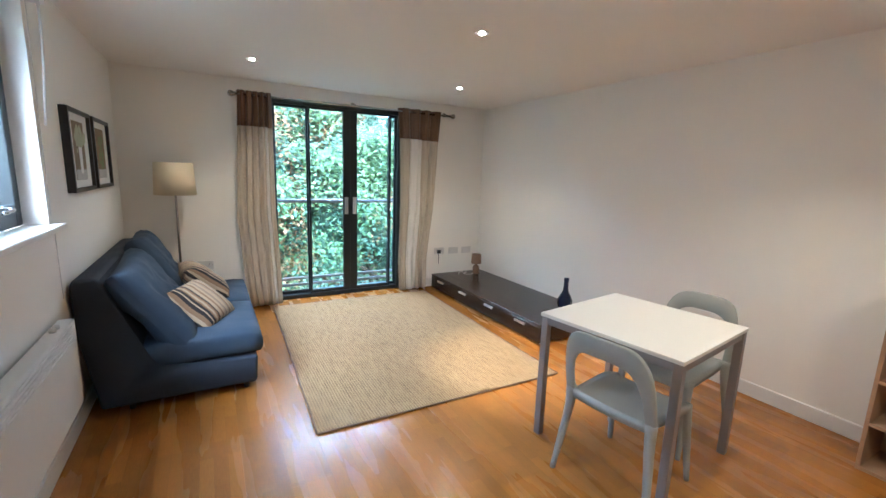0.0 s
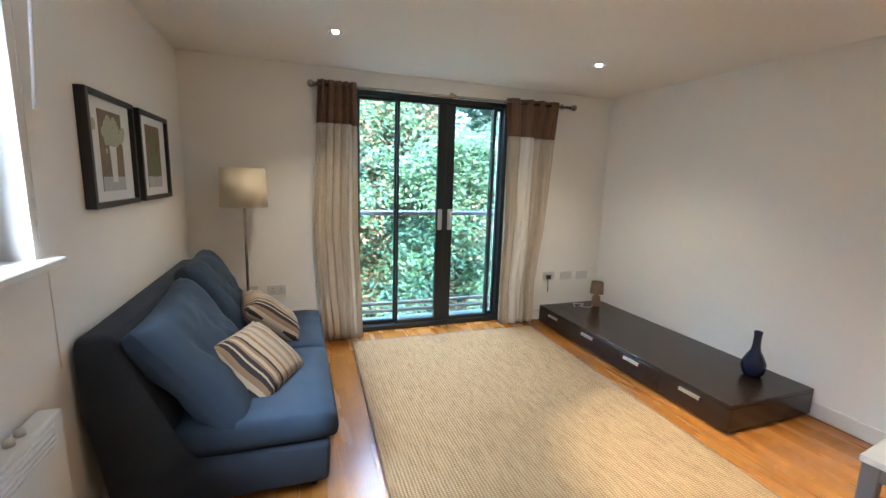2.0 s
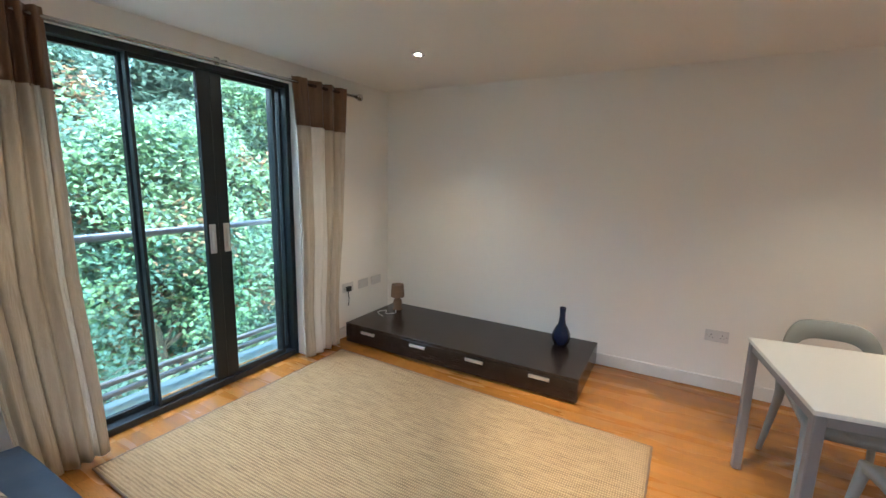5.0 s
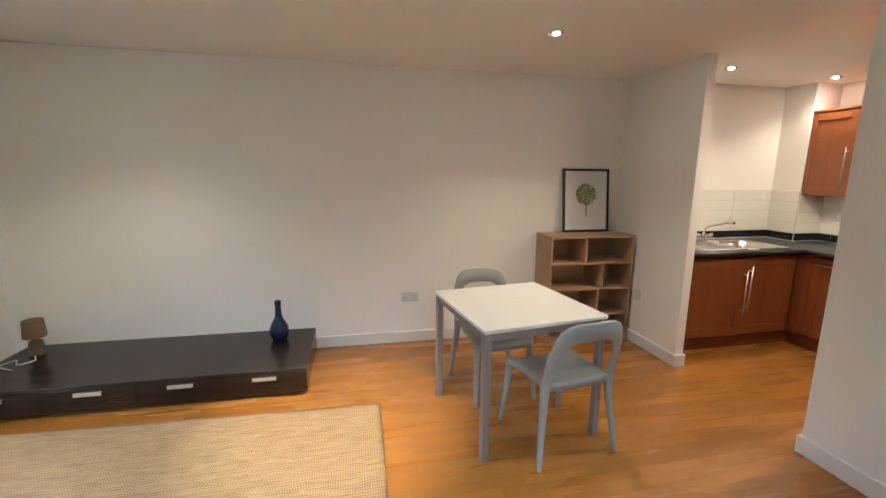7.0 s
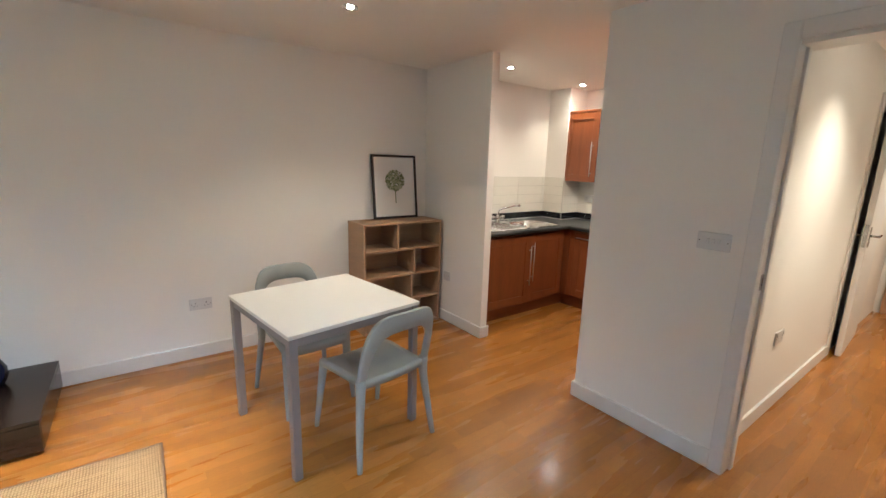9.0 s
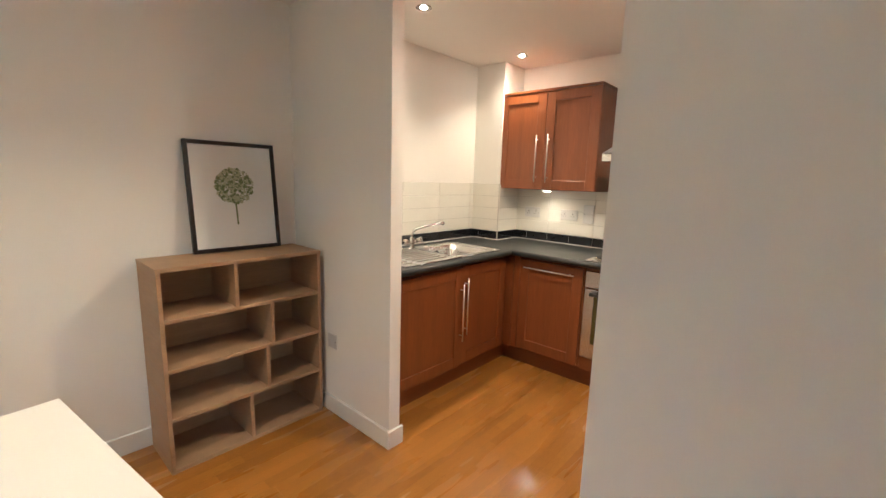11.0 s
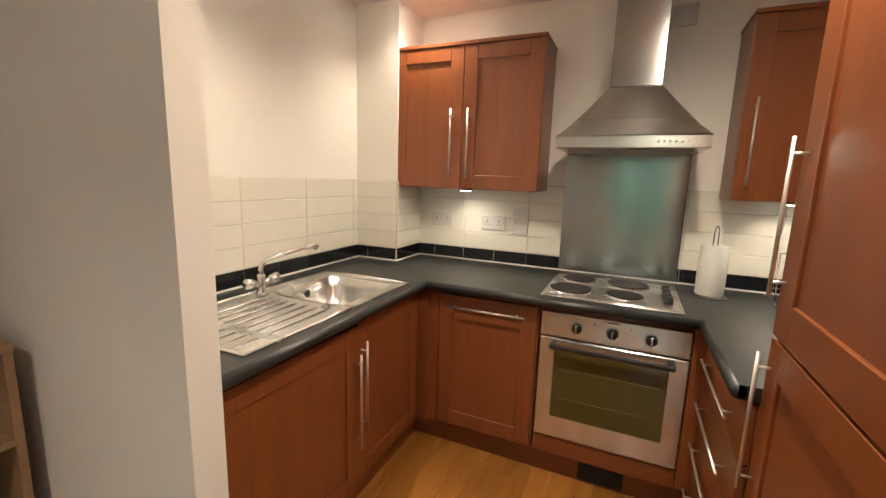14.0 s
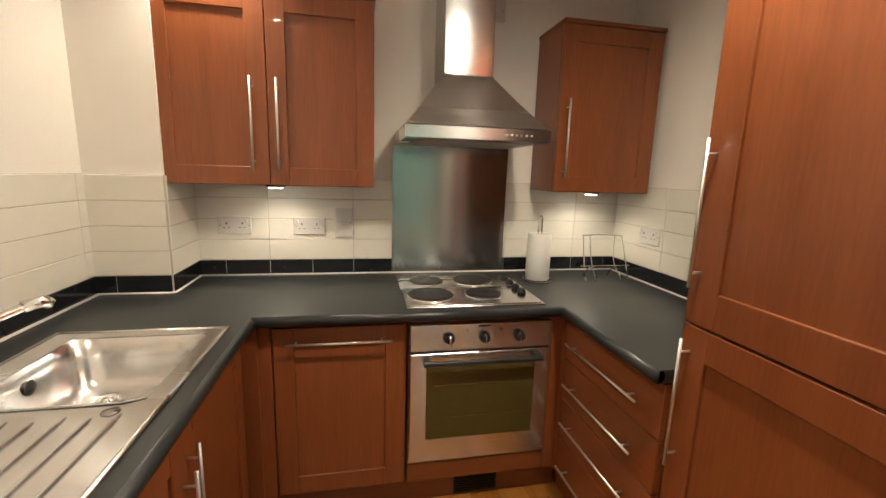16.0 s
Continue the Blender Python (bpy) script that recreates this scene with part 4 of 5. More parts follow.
# ---- TV bench ----
def tv_bench():
    r = root("tv_bench", (2.8, 3.65, 0), "low dark wenge TV bench with four drawers", "tv bench")
    x0, x1, y0, y1, h = 2.41, 3.165, 2.62, 4.68, 0.195
    mesh("body", boxes(((x0 + 0.02, y0, 0.022), (x1, y1, h - 0.024)), ((x0, y0, h - 0.022), (x1, y1, h)), bevel=0.002), M_TVWOOD, r)
    w = (y1 - y0) / 4
    for k in range(4):
        ya = y0 + w * k
        f = mesh("drawer_front", box(bmesh.new(), (x0, ya + 0.002, 0.022), (x0 + 0.018, ya + w - 0.002, h - 0.025), 0.0015), M_TVWOOD, r)
        yc = ya + w * (0.5 if k else 0.52)
        mesh("handle", boxes(((x0 - 0.014, yc - 0.075, 0.128), (x0 - 0.01, yc + 0.075, 0.15)), ((x0 - 0.012, yc - 0.075, 0.145), (x0, yc + 0.075, 0.15)), bevel=0.001), M_ALU, f, label="flat satin metal handle")
    bm = bmesh.new()
    for k in range(5):
        for x in (x0 + 0.06, x1 - 0.06):
            tube(bm, [(x, y0 + 0.04 + (y1 - y0 - 0.08) * k / 4, 0), (x, y0 + 0.04 + (y1 - y0 - 0.08) * k / 4, 0.024)], 0.018, 8)
    mesh("foot", bm, M_PLASTIC, r)


tv_bench()
mesh("vase", lathe(bmesh.new(), [(0.045, 0), (0.06, 0.02), (0.072, 0.06), (0.07, 0.1), (0.05, 0.145), (0.03, 0.18), (0.024, 0.22), (0.022, 0.27), (0.026, 0.315), (0.02, 0.317), (0.017, 0.3)], (2.955, 2.875, 0.195), 28), M_NAVY, smooth=True, label="navy glazed bottle vase on the TV bench", category="vase")


def table_lamp():
    x, y, z = 2.99, 4.52, 0.195
    l = root("table_lamp", (x, y, z), "small brown wicker table lamp on the bench", "table lamp")
    mesh("base", lathe(bmesh.new(), [(0.05, 0), (0.05, 0.01), (0.035, 0.02), (0.045, 0.06), (0.038, 0.1), (0.012, 0.115), (0.01, 0.14)], (x, y, z)), M_BROWN, l, smooth=True)
    mesh("shade", lathe(bmesh.new(), [(0.066, 0.13), (0.068, 0.135), (0.06, 0.255), (0.057, 0.255)], (x, y, z)), M_BROWN, l, smooth=True)
    bm = tube(bmesh.new(), curve([(2.93, 4.5, 0.2), (2.86, 4.46, 0.2), (2.8, 4.52, 0.2), (2.88, 4.58, 0.2), (2.8, 4.62, 0.2), (2.75, 4.56, 0.2), (2.72, 4.5, 0.2)], 6), 0.004, 6)
    mesh("cable", bm, M_PLASTIC, l, smooth=True)
    bm = tube(bmesh.new(), curve([(2.55, YN - 0.02, 0.46), (2.555, YN - 0.03, 0.38), (2.56, YN - 0.02, 0.3)], 4), 0.004, 6)
    mesh("plug", box(bm, (2.535, YN - 0.045, 0.44), (2.58, YN - 0.011, 0.485), 0.004), M_BLACK, l)


table_lamp()


# ---- table and chairs ----
def dining_table():
    r = root("dining_table", (0, 0, 0), "square dining table, white top, grey metal legs", "table")
    s, h = 0.378, 0.735
    mesh("top", box(bmesh.new(), (-s, -s, h - 0.02), (s, s, h), 0.002), M_TABLE, r)
    bm = bmesh.new()
    k = s - 0.012
    for p, q in (((-k, -k, h - 0.062), (k, -k + 0.02, h - 0.021)), ((-k, k - 0.02, h - 0.062), (k, k, h - 0.021)), ((-k, -k + 0.02, h - 0.062), (-k + 0.02, k - 0.02, h - 0.021)), ((k - 0.02, -k + 0.02, h - 0.062), (k, k - 0.02, h - 0.021))):
        box(bm, p, q, 0.001)
    mesh("apron", bm, M_GREYMETAL, r)
    for sx in (-1, 1):
        for sy in (-1, 1):
            bm = box(bmesh.new(), (sx * (s - 0.005), sy * (s - 0.005), 0.004), (sx * (s - 0.045), sy * (s - 0.045), h - 0.0205), 0.003)
            mesh("leg", bm, M_GREYMETAL, r)
    r.matrix_basis = pose(1.93, 1.34, 0, 0, 0, 8.1)


dining_table()


def chair(m):
    """A moulded plastic chair: it faces +x, its middle over the origin."""
    c = root("dining_chair", (0, 0, 0), "grey-green moulded plastic chair tucked under the table", "chair", "chairs round the table")
    bm = bmesh.new()
    n = 14
    top, bot = [], []
    for j in range(n + 1):
        ra, rb = [], []
        for i in range(n + 1):
            u, v = i / n * 2 - 1, j / n * 2 - 1
            half = 0.205 + 0.015 * v
            x = -0.01 + v * 0.21
            y = u * half * (1 - 0.12 * max(0, v) ** 6 * u * u)
            z = 0.445 - 0.02 * (1 - u * u) * (1 - 0.5 * v * v) - 0.03 * max(0, v) ** 4 + 0.012 * max(0, -v) ** 3
            ra.append(bm.verts.new((x, y, z)))
            rb.append(bm.verts.new((x, y * 0.97, z - 0.022 - 0.02 * max(abs(u), abs(v)) ** 8)))
        top.append(ra)
        bot.append(rb)
    for j in range(n):
        for i in range(n):
            bm.faces.new((top[j][i], top[j][i + 1], top[j + 1][i + 1], top[j + 1][i]))
            bm.faces.new((bot[j][i], bot[j + 1][i], bot[j + 1][i + 1], bot[j][i + 1]))
    for i in range(n):
        for a, b in (((0, i), (0, i + 1)), ((n, i), (n, i + 1)), ((i, 0), (i + 1, 0)), ((i, n), (i + 1, n))):
            bm.faces.new((top[a[0]][a[1]], top[b[0]][b[1]], bot[b[0]][b[1]], bot[a[0]][a[1]]))
    mesh("seat", bm, M_CHAIR, c, smooth=True)
    bm = bmesh.new()
    ring = []
    n = 30
    for i in range(n + 1):
        th = math.pi * i / n
        cs, sn = math.cos(th), math.sin(th)
        e = lambda q, p: math.copysign(abs(q) ** p, q)
        oy, oz = 0.222 * e(cs, 0.42) * (1 - 0.06 * sn), 0.42 + 0.375 * e(sn, 0.5)
        iy, iz = 0.178 * e(cs, 0.5) * (1 - 0.05 * sn), 0.425 + 0.275 * e(sn, 0.55)
        sect = []
        for y, z, d in ((oy, oz, -0.014), (oy, oz, 0.012), (iy, iz, 0.012), (iy, iz, -0.014)):
            x = -0.2 - 0.2 * (z - 0.42) - 0.045 * (1 - (y / 0.23) ** 2) * min(1, (z - 0.42) / 0.2) + d
            sect.append(bm.verts.new((x, y, z)))
        ring.append(sect)
    for a, b in zip(ring, ring[1:]):
        for k in range(4):
            bm.faces.new((a[k], a[(k + 1) % 4], b[(k + 1) % 4], b[k]))
    bm.faces.new(ring[0])
    bm.faces.new(ring[-1][::-1])
    bmesh.ops.bevel(bm, geom=bm.edges[:], offset=0.004, segments=1, affect="EDGES")
    mesh("backrest", bm, M_CHAIR, c, smooth=True)
    for s in (-1, 1):
        bm = tube(bmesh.new(), curve([(-0.205, s * 0.2, 0.46), (-0.205, s * 0.202, 0.36), (-0.225, s * 0.222, 0.18), (-0.25, s * 0.24, 0.0)], 4), [0.027 - 0.0011 * i for i in range(13)], 10)
        mesh("leg", bm, M_CHAIR, c, smooth=True)
        bm = tube(bmesh.new(), curve([(0.17, s * 0.185, 0.42), (0.185, s * 0.19, 0.34), (0.21, s * 0.2, 0.17), (0.235, s * 0.21, 0.0)], 4), [0.026 - 0.0011 * i for i in range(13)], 10)
        mesh("leg", bm, M_CHAIR, c, smooth=True)
    c.matrix_basis = m
    return c


first_chair = chair(pose(1.68, 1.18, 0, 0, 0, 8))
copy_thing(first_chair, pose(2.27, 1.345, 0, 0, 0, 184))


# ---- bookcase ----
def bookcase():
    r = root("bookcase", (3.02, 0.26, 0), "low oak-effect bookcase with empty staggered compartments", "bookcase")
    x0, x1, y0, y1, h, t = 2.86, 3.17, -0.145, 0.645, 0.975, 0.018
    mesh("carcass", boxes(((x0, y0, 0), (x1, y0 + t, h - t)), ((x0, y1 - t, 0), (x1, y1, h - t)), ((x0 - 0.004, y0 - 0.002, h - t), (x1, y1 + 0.002, h)), ((x1 - 0.006, y0 + t, 0), (x1 - 0.002, y1 - t, h - t)), ((x0 + 0.002, y0 + t, 0), (x1 - 0.006, y1 - t, 0.02)), bevel=0.001), M_OAK, r)
    zs = [0.02, 0.262, 0.498, 0.732, h - t]
    for z in zs[1:4]:
        mesh("shelf", boxes(((x0 + 0.003, y0 + t, z - t / 2), (x1 - 0.006, y1 - t, z + t / 2)), bevel=0.001), M_OAK, r)
    for k, f in enumerate((0.52, 0.4, 0.36, 0.58)):
        y = y0 + (y1 - y0) * f
        mesh("divider", boxes(((x0 + 0.003, y - t / 2, zs[k] + (t / 2 if k else 0)), (x1 - 0.006, y + t / 2, zs[k + 1] - (t / 2 if k < 3 else 0))), bevel=0.001), M_OAK, r)


bookcase()


# ---- kitchen ----
Z_TOP, PL = 0.885, 0.13
FY, FX, DX = -1.545, 2.5, 1.255


def bar_handle(bm, a, b, out, r=0.0048):
    """A round bar from a to b on two stand-offs that reach back by -out."""
    a, b, out = Vector(a), Vector(b), Vector(out)
    tube(bm, [a, b], r, 10)
    for t in (0.1, 0.9):
        p = a.lerp(b, t)
        tube(bm, [p, p - out], r * 0.8, 8)
    return bm


def shaker_door(parent, m, w, h, handle=None, rail=0.075, name="door", mat=None):
    """A framed door with a sunk panel; it faces -y of m, its lower left corner at the origin."""
    bm = bmesh.new()
    g = 0.0015
    for a, b in (((g, -0.02, g), (rail, 0, h - g)), ((w - rail, -0.02, g), (w - g, 0, h - g)), ((rail, -0.02, g), (w - rail, 0, rail)), ((rail, -0.02, h - rail), (w - rail, 0, h - g))):
        box(bm, a, b, 0.0018)
    box(bm, (rail - 0.004, -0.011, rail - 0.004), (w - rail + 0.004, -0.002, h - rail + 0.004))
    d = mesh(name, bm, mat or M_CHERRY, parent, m=m)
    if handle:
        a, b = handle
        mesh("handle", bar_handle(bmesh.new(), (a[0], -0.05, a[1]), (b[0], -0.05, b[1]), (0, -0.031, 0)), M_ALU, d, m=m, smooth=True, label="brushed steel bar handle")
    return d


def carcass(name, at, a, b, label, category="cabinet", group="kitchen cabinets"):
    r = root(name, at, label, category, group)
    mesh("body", boxes((a, b), bevel=0.001), M_CHERRY, r)
    return r


# sink run, facing -x
sink_unit = carcass("sink_cabinet", (2.8, -0.93, 0), (FX + 0.021, -1.52, PL), (KX1 - 0.012, -0.275, 0.715), "cherry base cabinet under the sink, door ajar")
shaker_door(sink_unit, pose(FX + 0.02, -0.3, PL + 0.005, 0, 0, -91.2), 0.682, 0.685, ((0.655, 0.19), (0.655, 0.58)))
shaker_door(sink_unit, pose(FX + 0.02, -0.985, PL + 0.005, 0, 0, -90), 0.515, 0.69, ((0.03, 0.22), (0.03, 0.61)))
mesh("rail", boxes(((FX + 0.021, -1.52, 0.716), (FX + 0.04, -0.275, 0.842))), M_CHERRY, sink_unit)
mesh("plinth", boxes(((FX + 0.05, -1.6, 0), (FX + 0.068, -0.275, PL))), M_CHERRY_H, sink_unit)

# back run, facing +y
dish_unit = carcass("dishwasher_cabinet", (2.16, -1.84, 0), (1.91, KY + 0.012, PL), (2.62, FY - 0.021, 0.842), "cherry fronted integrated appliance beside the oven")
shaker_door(dish_unit, pose(2.405, FY - 0.02, PL + 0.005, 0, 0, 180), 0.487, 0.69, ((0.045, 0.635), (0.435, 0.635)))
mesh("filler", boxes(((2.409, FY - 0.02, PL), (FX + 0.02, FY - 0.004, 0.84)), ((2.455, FY - 0.004, PL), (FX + 0.02, FY + 0.014, 0.84)), bevel=0.001), M_CHERRY, dish_unit)
mesh("plinth", boxes(((1.9, -1.618, 0), (FX + 0.05, -1.6, PL))), M_CHERRY_H, dish_unit)


def oven():
    r = root("oven", (1.605, -1.85, 0), "built-in stainless electric oven under the hob", "oven")
    x0, x1 = 1.305, 1.902
    y = FY
    mesh("housing", boxes(((x0, KY + 0.012, PL), (x1, y - 0.022, 0.842))), M_CHERRY, r)
    mesh("lower_panel", boxes(((x0 + 0.001, y - 0.02, PL), (x1 - 0.001, y - 0.002, 0.216)), bevel=0.0015), M_CHERRY_H, r, label="cherry panel below the oven")
    mesh("control_panel", box(bmesh.new(), (x0 + 0.003, y - 0.022, 0.706), (x1 - 0.003, y + 0.004, 0.818), 0.003), M_STEEL_H, r)
    door = mesh("door", box(bmesh.new(), (x0 + 0.003, y - 0.022, 0.222), (x1 - 0.003, y + 0.006, 0.698), 0.004), M_STEEL_H, r)
    mesh("window", box(bmesh.new(), (1.375, y + 0.003, 0.325), (1.832, y + 0.0085, 0.66), 0.004), M_OVENGLASS_TINT, door, label="dark oven window, olive floor reflection in its colour")
    bm = bmesh.new()
    for z in (0.42, 0.56):
        box(bm, (1.4, y + 0.008, z), (1.8, y + 0.0092, z + 0.002))
    mesh("rack_line", bm, M_STEEL, door)
    bm = tube(bmesh.new(), [(1.36, y + 0.045, 0.672), (1.847, y + 0.045, 0.672)], 0.011, 10)
    for x in (1.372, 1.835):
        box(bm, (x - 0.014, y + 0.004, 0.66), (x + 0.014, y + 0.05, 0.685), 0.003)
    mesh("handle", bm, M_BLACK, door, label="black bar handle")
    for x in (1.745, 1.6, 1.452):
        bm = lathe(bmesh.new(), [(0.024, 0), (0.023, 0.01), (0.019, 0.02), (0.018, 0.024)], n=18)
        k = mesh("knob", bm, M_BLACK, r, m=pose(x, y + 0.004, 0.76, -90), smooth=True)
        mesh("grip", box(bmesh.new(), (-0.0045, -0.019, 0.02), (0.0045, 0.019, 0.034), 0.002), M_STEEL, k, m=pose(x, y + 0.004, 0.76, -90))
    bm = bmesh.new()
    for x in (1.672, 1.53):
        tube(bm, [(x, y + 0.003, 0.79), (x, y + 0.006, 0.79)], 0.004, 8)
    mesh("indicator", bm, M_BLACK, r)
    mesh("maker_mark", boxes(((1.575, y + 0.0038, 0.803), (1.625, y + 0.0048, 0.808))), M_BLACK, r)
    mesh("plinth", boxes(((1.22, -1.618, 0), (1.9, -1.6, PL))), M_CHERRY_H, r)
    v = mesh("vent", boxes(((1.495, -1.6, 0.012), (1.69, -1.594, 0.09))), M_BLACK, r, label="black plinth vent grille")
    bm = bmesh.new()
    for k in range(6):
        box(bm, (1.5, -1.595, 0.018 + 0.012 * k), (1.685, -1.588, 0.023 + 0.012 * k))
    mesh("slat", bm, M_BLACK, v)


oven()

# drawers, facing +x
drawers = carcass("drawer_unit", (0.96, -1.25, 0), (KX0 + 0.012, -1.525, PL), (DX - 0.021, -0.948, 0.842), "cherry kitchen drawer unit with bar handles", "drawer unit")
mesh("filler", boxes(((DX - 0.021, FY - 0.02, PL), (1.303, FY - 0.002, 0.84)), ((DX - 0.02, FY - 0.002, PL), (DX, -1.51, 0.84)), bevel=0.001), M_CHERRY, drawers)
mesh("plinth", boxes(((DX - 0.068, -1.6, 0), (DX - 0.05, -0.948, PL))), M_CHERRY_H, drawers)
for za, zb, hz in ((PL, 0.31, 0.2), (0.313, 0.485, 0.4), (0.488, 0.66, 0.57), (0.663, 0.838, 0.745)):
    f = mesh("drawer_front", box(bmesh.new(), (DX - 0.02, -1.507, za + 0.001), (DX, -0.951, zb - 0.001), 0.0018), M_CHERRY_H, drawers)
    mesh("handle", bar_handle(bmesh.new(), (DX + 0.03, -1.46, hz), (DX + 0.03, -1.03, hz), (0.031, 0, 0)), M_ALU, f, smooth=True, label="brushed steel bar handle")

# tall unit, facing +x
tall = carcass("tall_cabinet", (0.95, -0.645, 0), (KX0 + 0.004, -0.945, PL), (1.213, -0.255, 2.26), "tall cherry fridge housing with two doors", "tall cabinet")
shaker_door(tall, pose(1.214, -0.944, PL + 0.003, 0, 0, 90), 0.62, 0.895, ((0.035, 0.49), (0.035, 0.86)), 0.085)
shaker_door(tall, pose(1.214, -0.944, 1.032, 0, 0, 90), 0.62, 1.225, ((0.035, 0.1), (0.035, 0.47)), 0.095)
mesh("plinth", boxes(((1.15, -0.945, 0), (1.168, -0.255, PL))), M_CHERRY_H, tall)


def wall_cabinet(x0, x1, doors, label, handles):
    r = carcass("wall_cabinet", ((x0 + x1) / 2, -2.0, 1.33), (x0, KY + 0.012, 1.33), (x1, -1.885, 2.072), label, "wall cabinet", "kitchen wall cabinets")
    w = (x1 - x0) / doors
    for k in range(doors):
        hx = handles[k]
        shaker_door(r, pose(x1 - w * k, -1.884, 1.33, 0, 0, 180), w, 0.742, ((hx, 0.06), (hx, 0.42)))
    mesh("top_board", boxes(((x0 - 0.004, KY + 0.012, 2.0725), (x1 + 0.004, -1.858, 2.09)), bevel=0.002), M_CHERRY_H, r)
    xc = (x0 + x1) / 2
    bm = lathe(bmesh.new(), [(0.036, -0.012), (0.04, -0.01), (0.04, 0.0)], (xc, -1.96, 1.33))
    mesh("under_light", bm, M_STEEL, r, smooth=True)
    bm = lathe(bmesh.new(), [(0.027, -0.0145), (0.03, -0.0125)], (xc, -1.96, 1.33))
    mesh("bulb", bm, M_LAMP_SMALL, r, label="lit halogen face")
    lamp = bpy.data.lights.new("under_spot", "SPOT")
    lamp.energy, lamp.color, lamp.spot_size, lamp.spot_blend, lamp.shadow_soft_size = UNDER_W, WARM, radians(150), 0.6, 0.025
    new("under_beam", lamp).location = (xc, -1.96, 1.31)


wall_cabinet(2.025, 2.87, 2, "cherry double wall cabinet with a light beneath", (0.365, 0.04))
wall_cabinet(0.69, 1.195, 1, "single cherry wall cabinet with a light beneath", (0.04,))


def cooker_hood():
    r = root("cooker_hood", (1.615, -1.9, 1.53), "stainless chimney cooker hood above the hob", "cooker hood")
    x0, x1, y0, y1 = 1.315, 1.915, KY + 0.001, -1.67
    bm = box(bmesh.new(), (x0, y0, 1.535), (x1, y1, 1.585), 0.002)
    a = [bm.verts.new(p) for p in ((x0, y1, 1.586), (x1, y1, 1.586), (x1, y0, 1.586), (x0, y0, 1.586))]
    rings = [a]
    for k in range(1, 6):
        t = k / 5
        e = t ** 0.93
        hx, yf = 0.3 + (0.11 - 0.3) * e, y1 + (-1.9 - y1) * e
        z = 1.586 + 0.24 * t ** 1.04
        rings.append([bm.verts.new(p) for p in ((1.615 - hx, yf, z), (1.615 + hx, yf, z), (1.615 + hx, y0, z), (1.615 - hx, y0, z))])
    for p, q in zip(rings, rings[1:]):
        for k in range(4):
            bm.faces.new((p[k], p[(k + 1) % 4], q[(k + 1) % 4], q[k]))
    mesh("canopy", bm, M_STEEL_H, r)
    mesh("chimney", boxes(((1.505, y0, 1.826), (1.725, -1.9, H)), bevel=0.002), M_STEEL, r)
    mesh("filter", boxes(((x0 + 0.05, y0 + 0.05, 1.53), (x1 - 0.05, y1 - 0.05, 1.536))), M_GREYMETAL, r)
    bm = bmesh.new()
    for k in range(6):
        tube(bm, [(1.4 + 0.021 * k, y1 - 0.001, 1.56), (1.4 + 0.021 * k, y1 + 0.004, 1.56)], 0.0045, 10)
    mesh("button", bm, M_PLASTIC, r, smooth=True)


cooker_hood()
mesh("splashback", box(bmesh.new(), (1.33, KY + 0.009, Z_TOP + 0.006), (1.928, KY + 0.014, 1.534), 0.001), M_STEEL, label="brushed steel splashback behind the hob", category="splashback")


def worktop():
    w = root("worktop", (2.0, -1.8, 0.845), "dark slate laminate worktop in a U shape", "worktop")
    z0, z1 = 0.845, Z_TOP
    fx, fy, dx = 2.468, -1.51, 1.282
    bx, by = (2.545, 2.92), (-1.365, -0.965)
    parts = [((KX0 + 0.01, KY + 0.01, z0), (KX1 - 0.01, -1.62, z1)), ((dx, -1.62, z0), (fx, fy, z1)), ((KX0 + 0.01, -1.62, z0), (dx, -0.948, z1)), ((fx, -1.62, z0), (KX1 - 0.01, by[0], z1)), ((fx, by[0], z0), (bx[0], by[1], z1)), ((bx[1], by[0], z0), (KX1 - 0.01, by[1], z1)), ((fx, by[1], z0), (KX1 - 0.01, -0.268, z1))]
    mesh("top", boxes(*parts), M_TOP, w)
    bm = bmesh.new()
    for a, b in (((fx, -0.268), (fx, fy)), ((fx, fy), (dx, fy)), ((dx, fy), (dx, -0.948))):
        tube(bm, [(*a, (z0 + z1) / 2), (*b, (z0 + z1) / 2)], 0.02, 14)
    mesh("nosing", bm, M_TOP, w, smooth=True)
    bm = bmesh.new()
    for a, b in (((KX0 + 0.01, KY + 0.014), (2.83, KY + 0.014)), ((2.832, KY + 0.014), (2.832, -1.85)), ((2.832, -1.848), (KX1 - 0.014, -1.848)), ((KX1 - 0.014, -1.848), (KX1 - 0.014, -0.268)), ((KX0 + 0.014, KY + 0.014), (KX0 + 0.014, -0.95))):
        tube(bm, [(*a, z1 + 0.001), (*b, z1 + 0.001)], 0.006, 6)
    mesh("sealant", bm, M_PLASTIC, w, smooth=True, label="white silicone bead")


worktop()


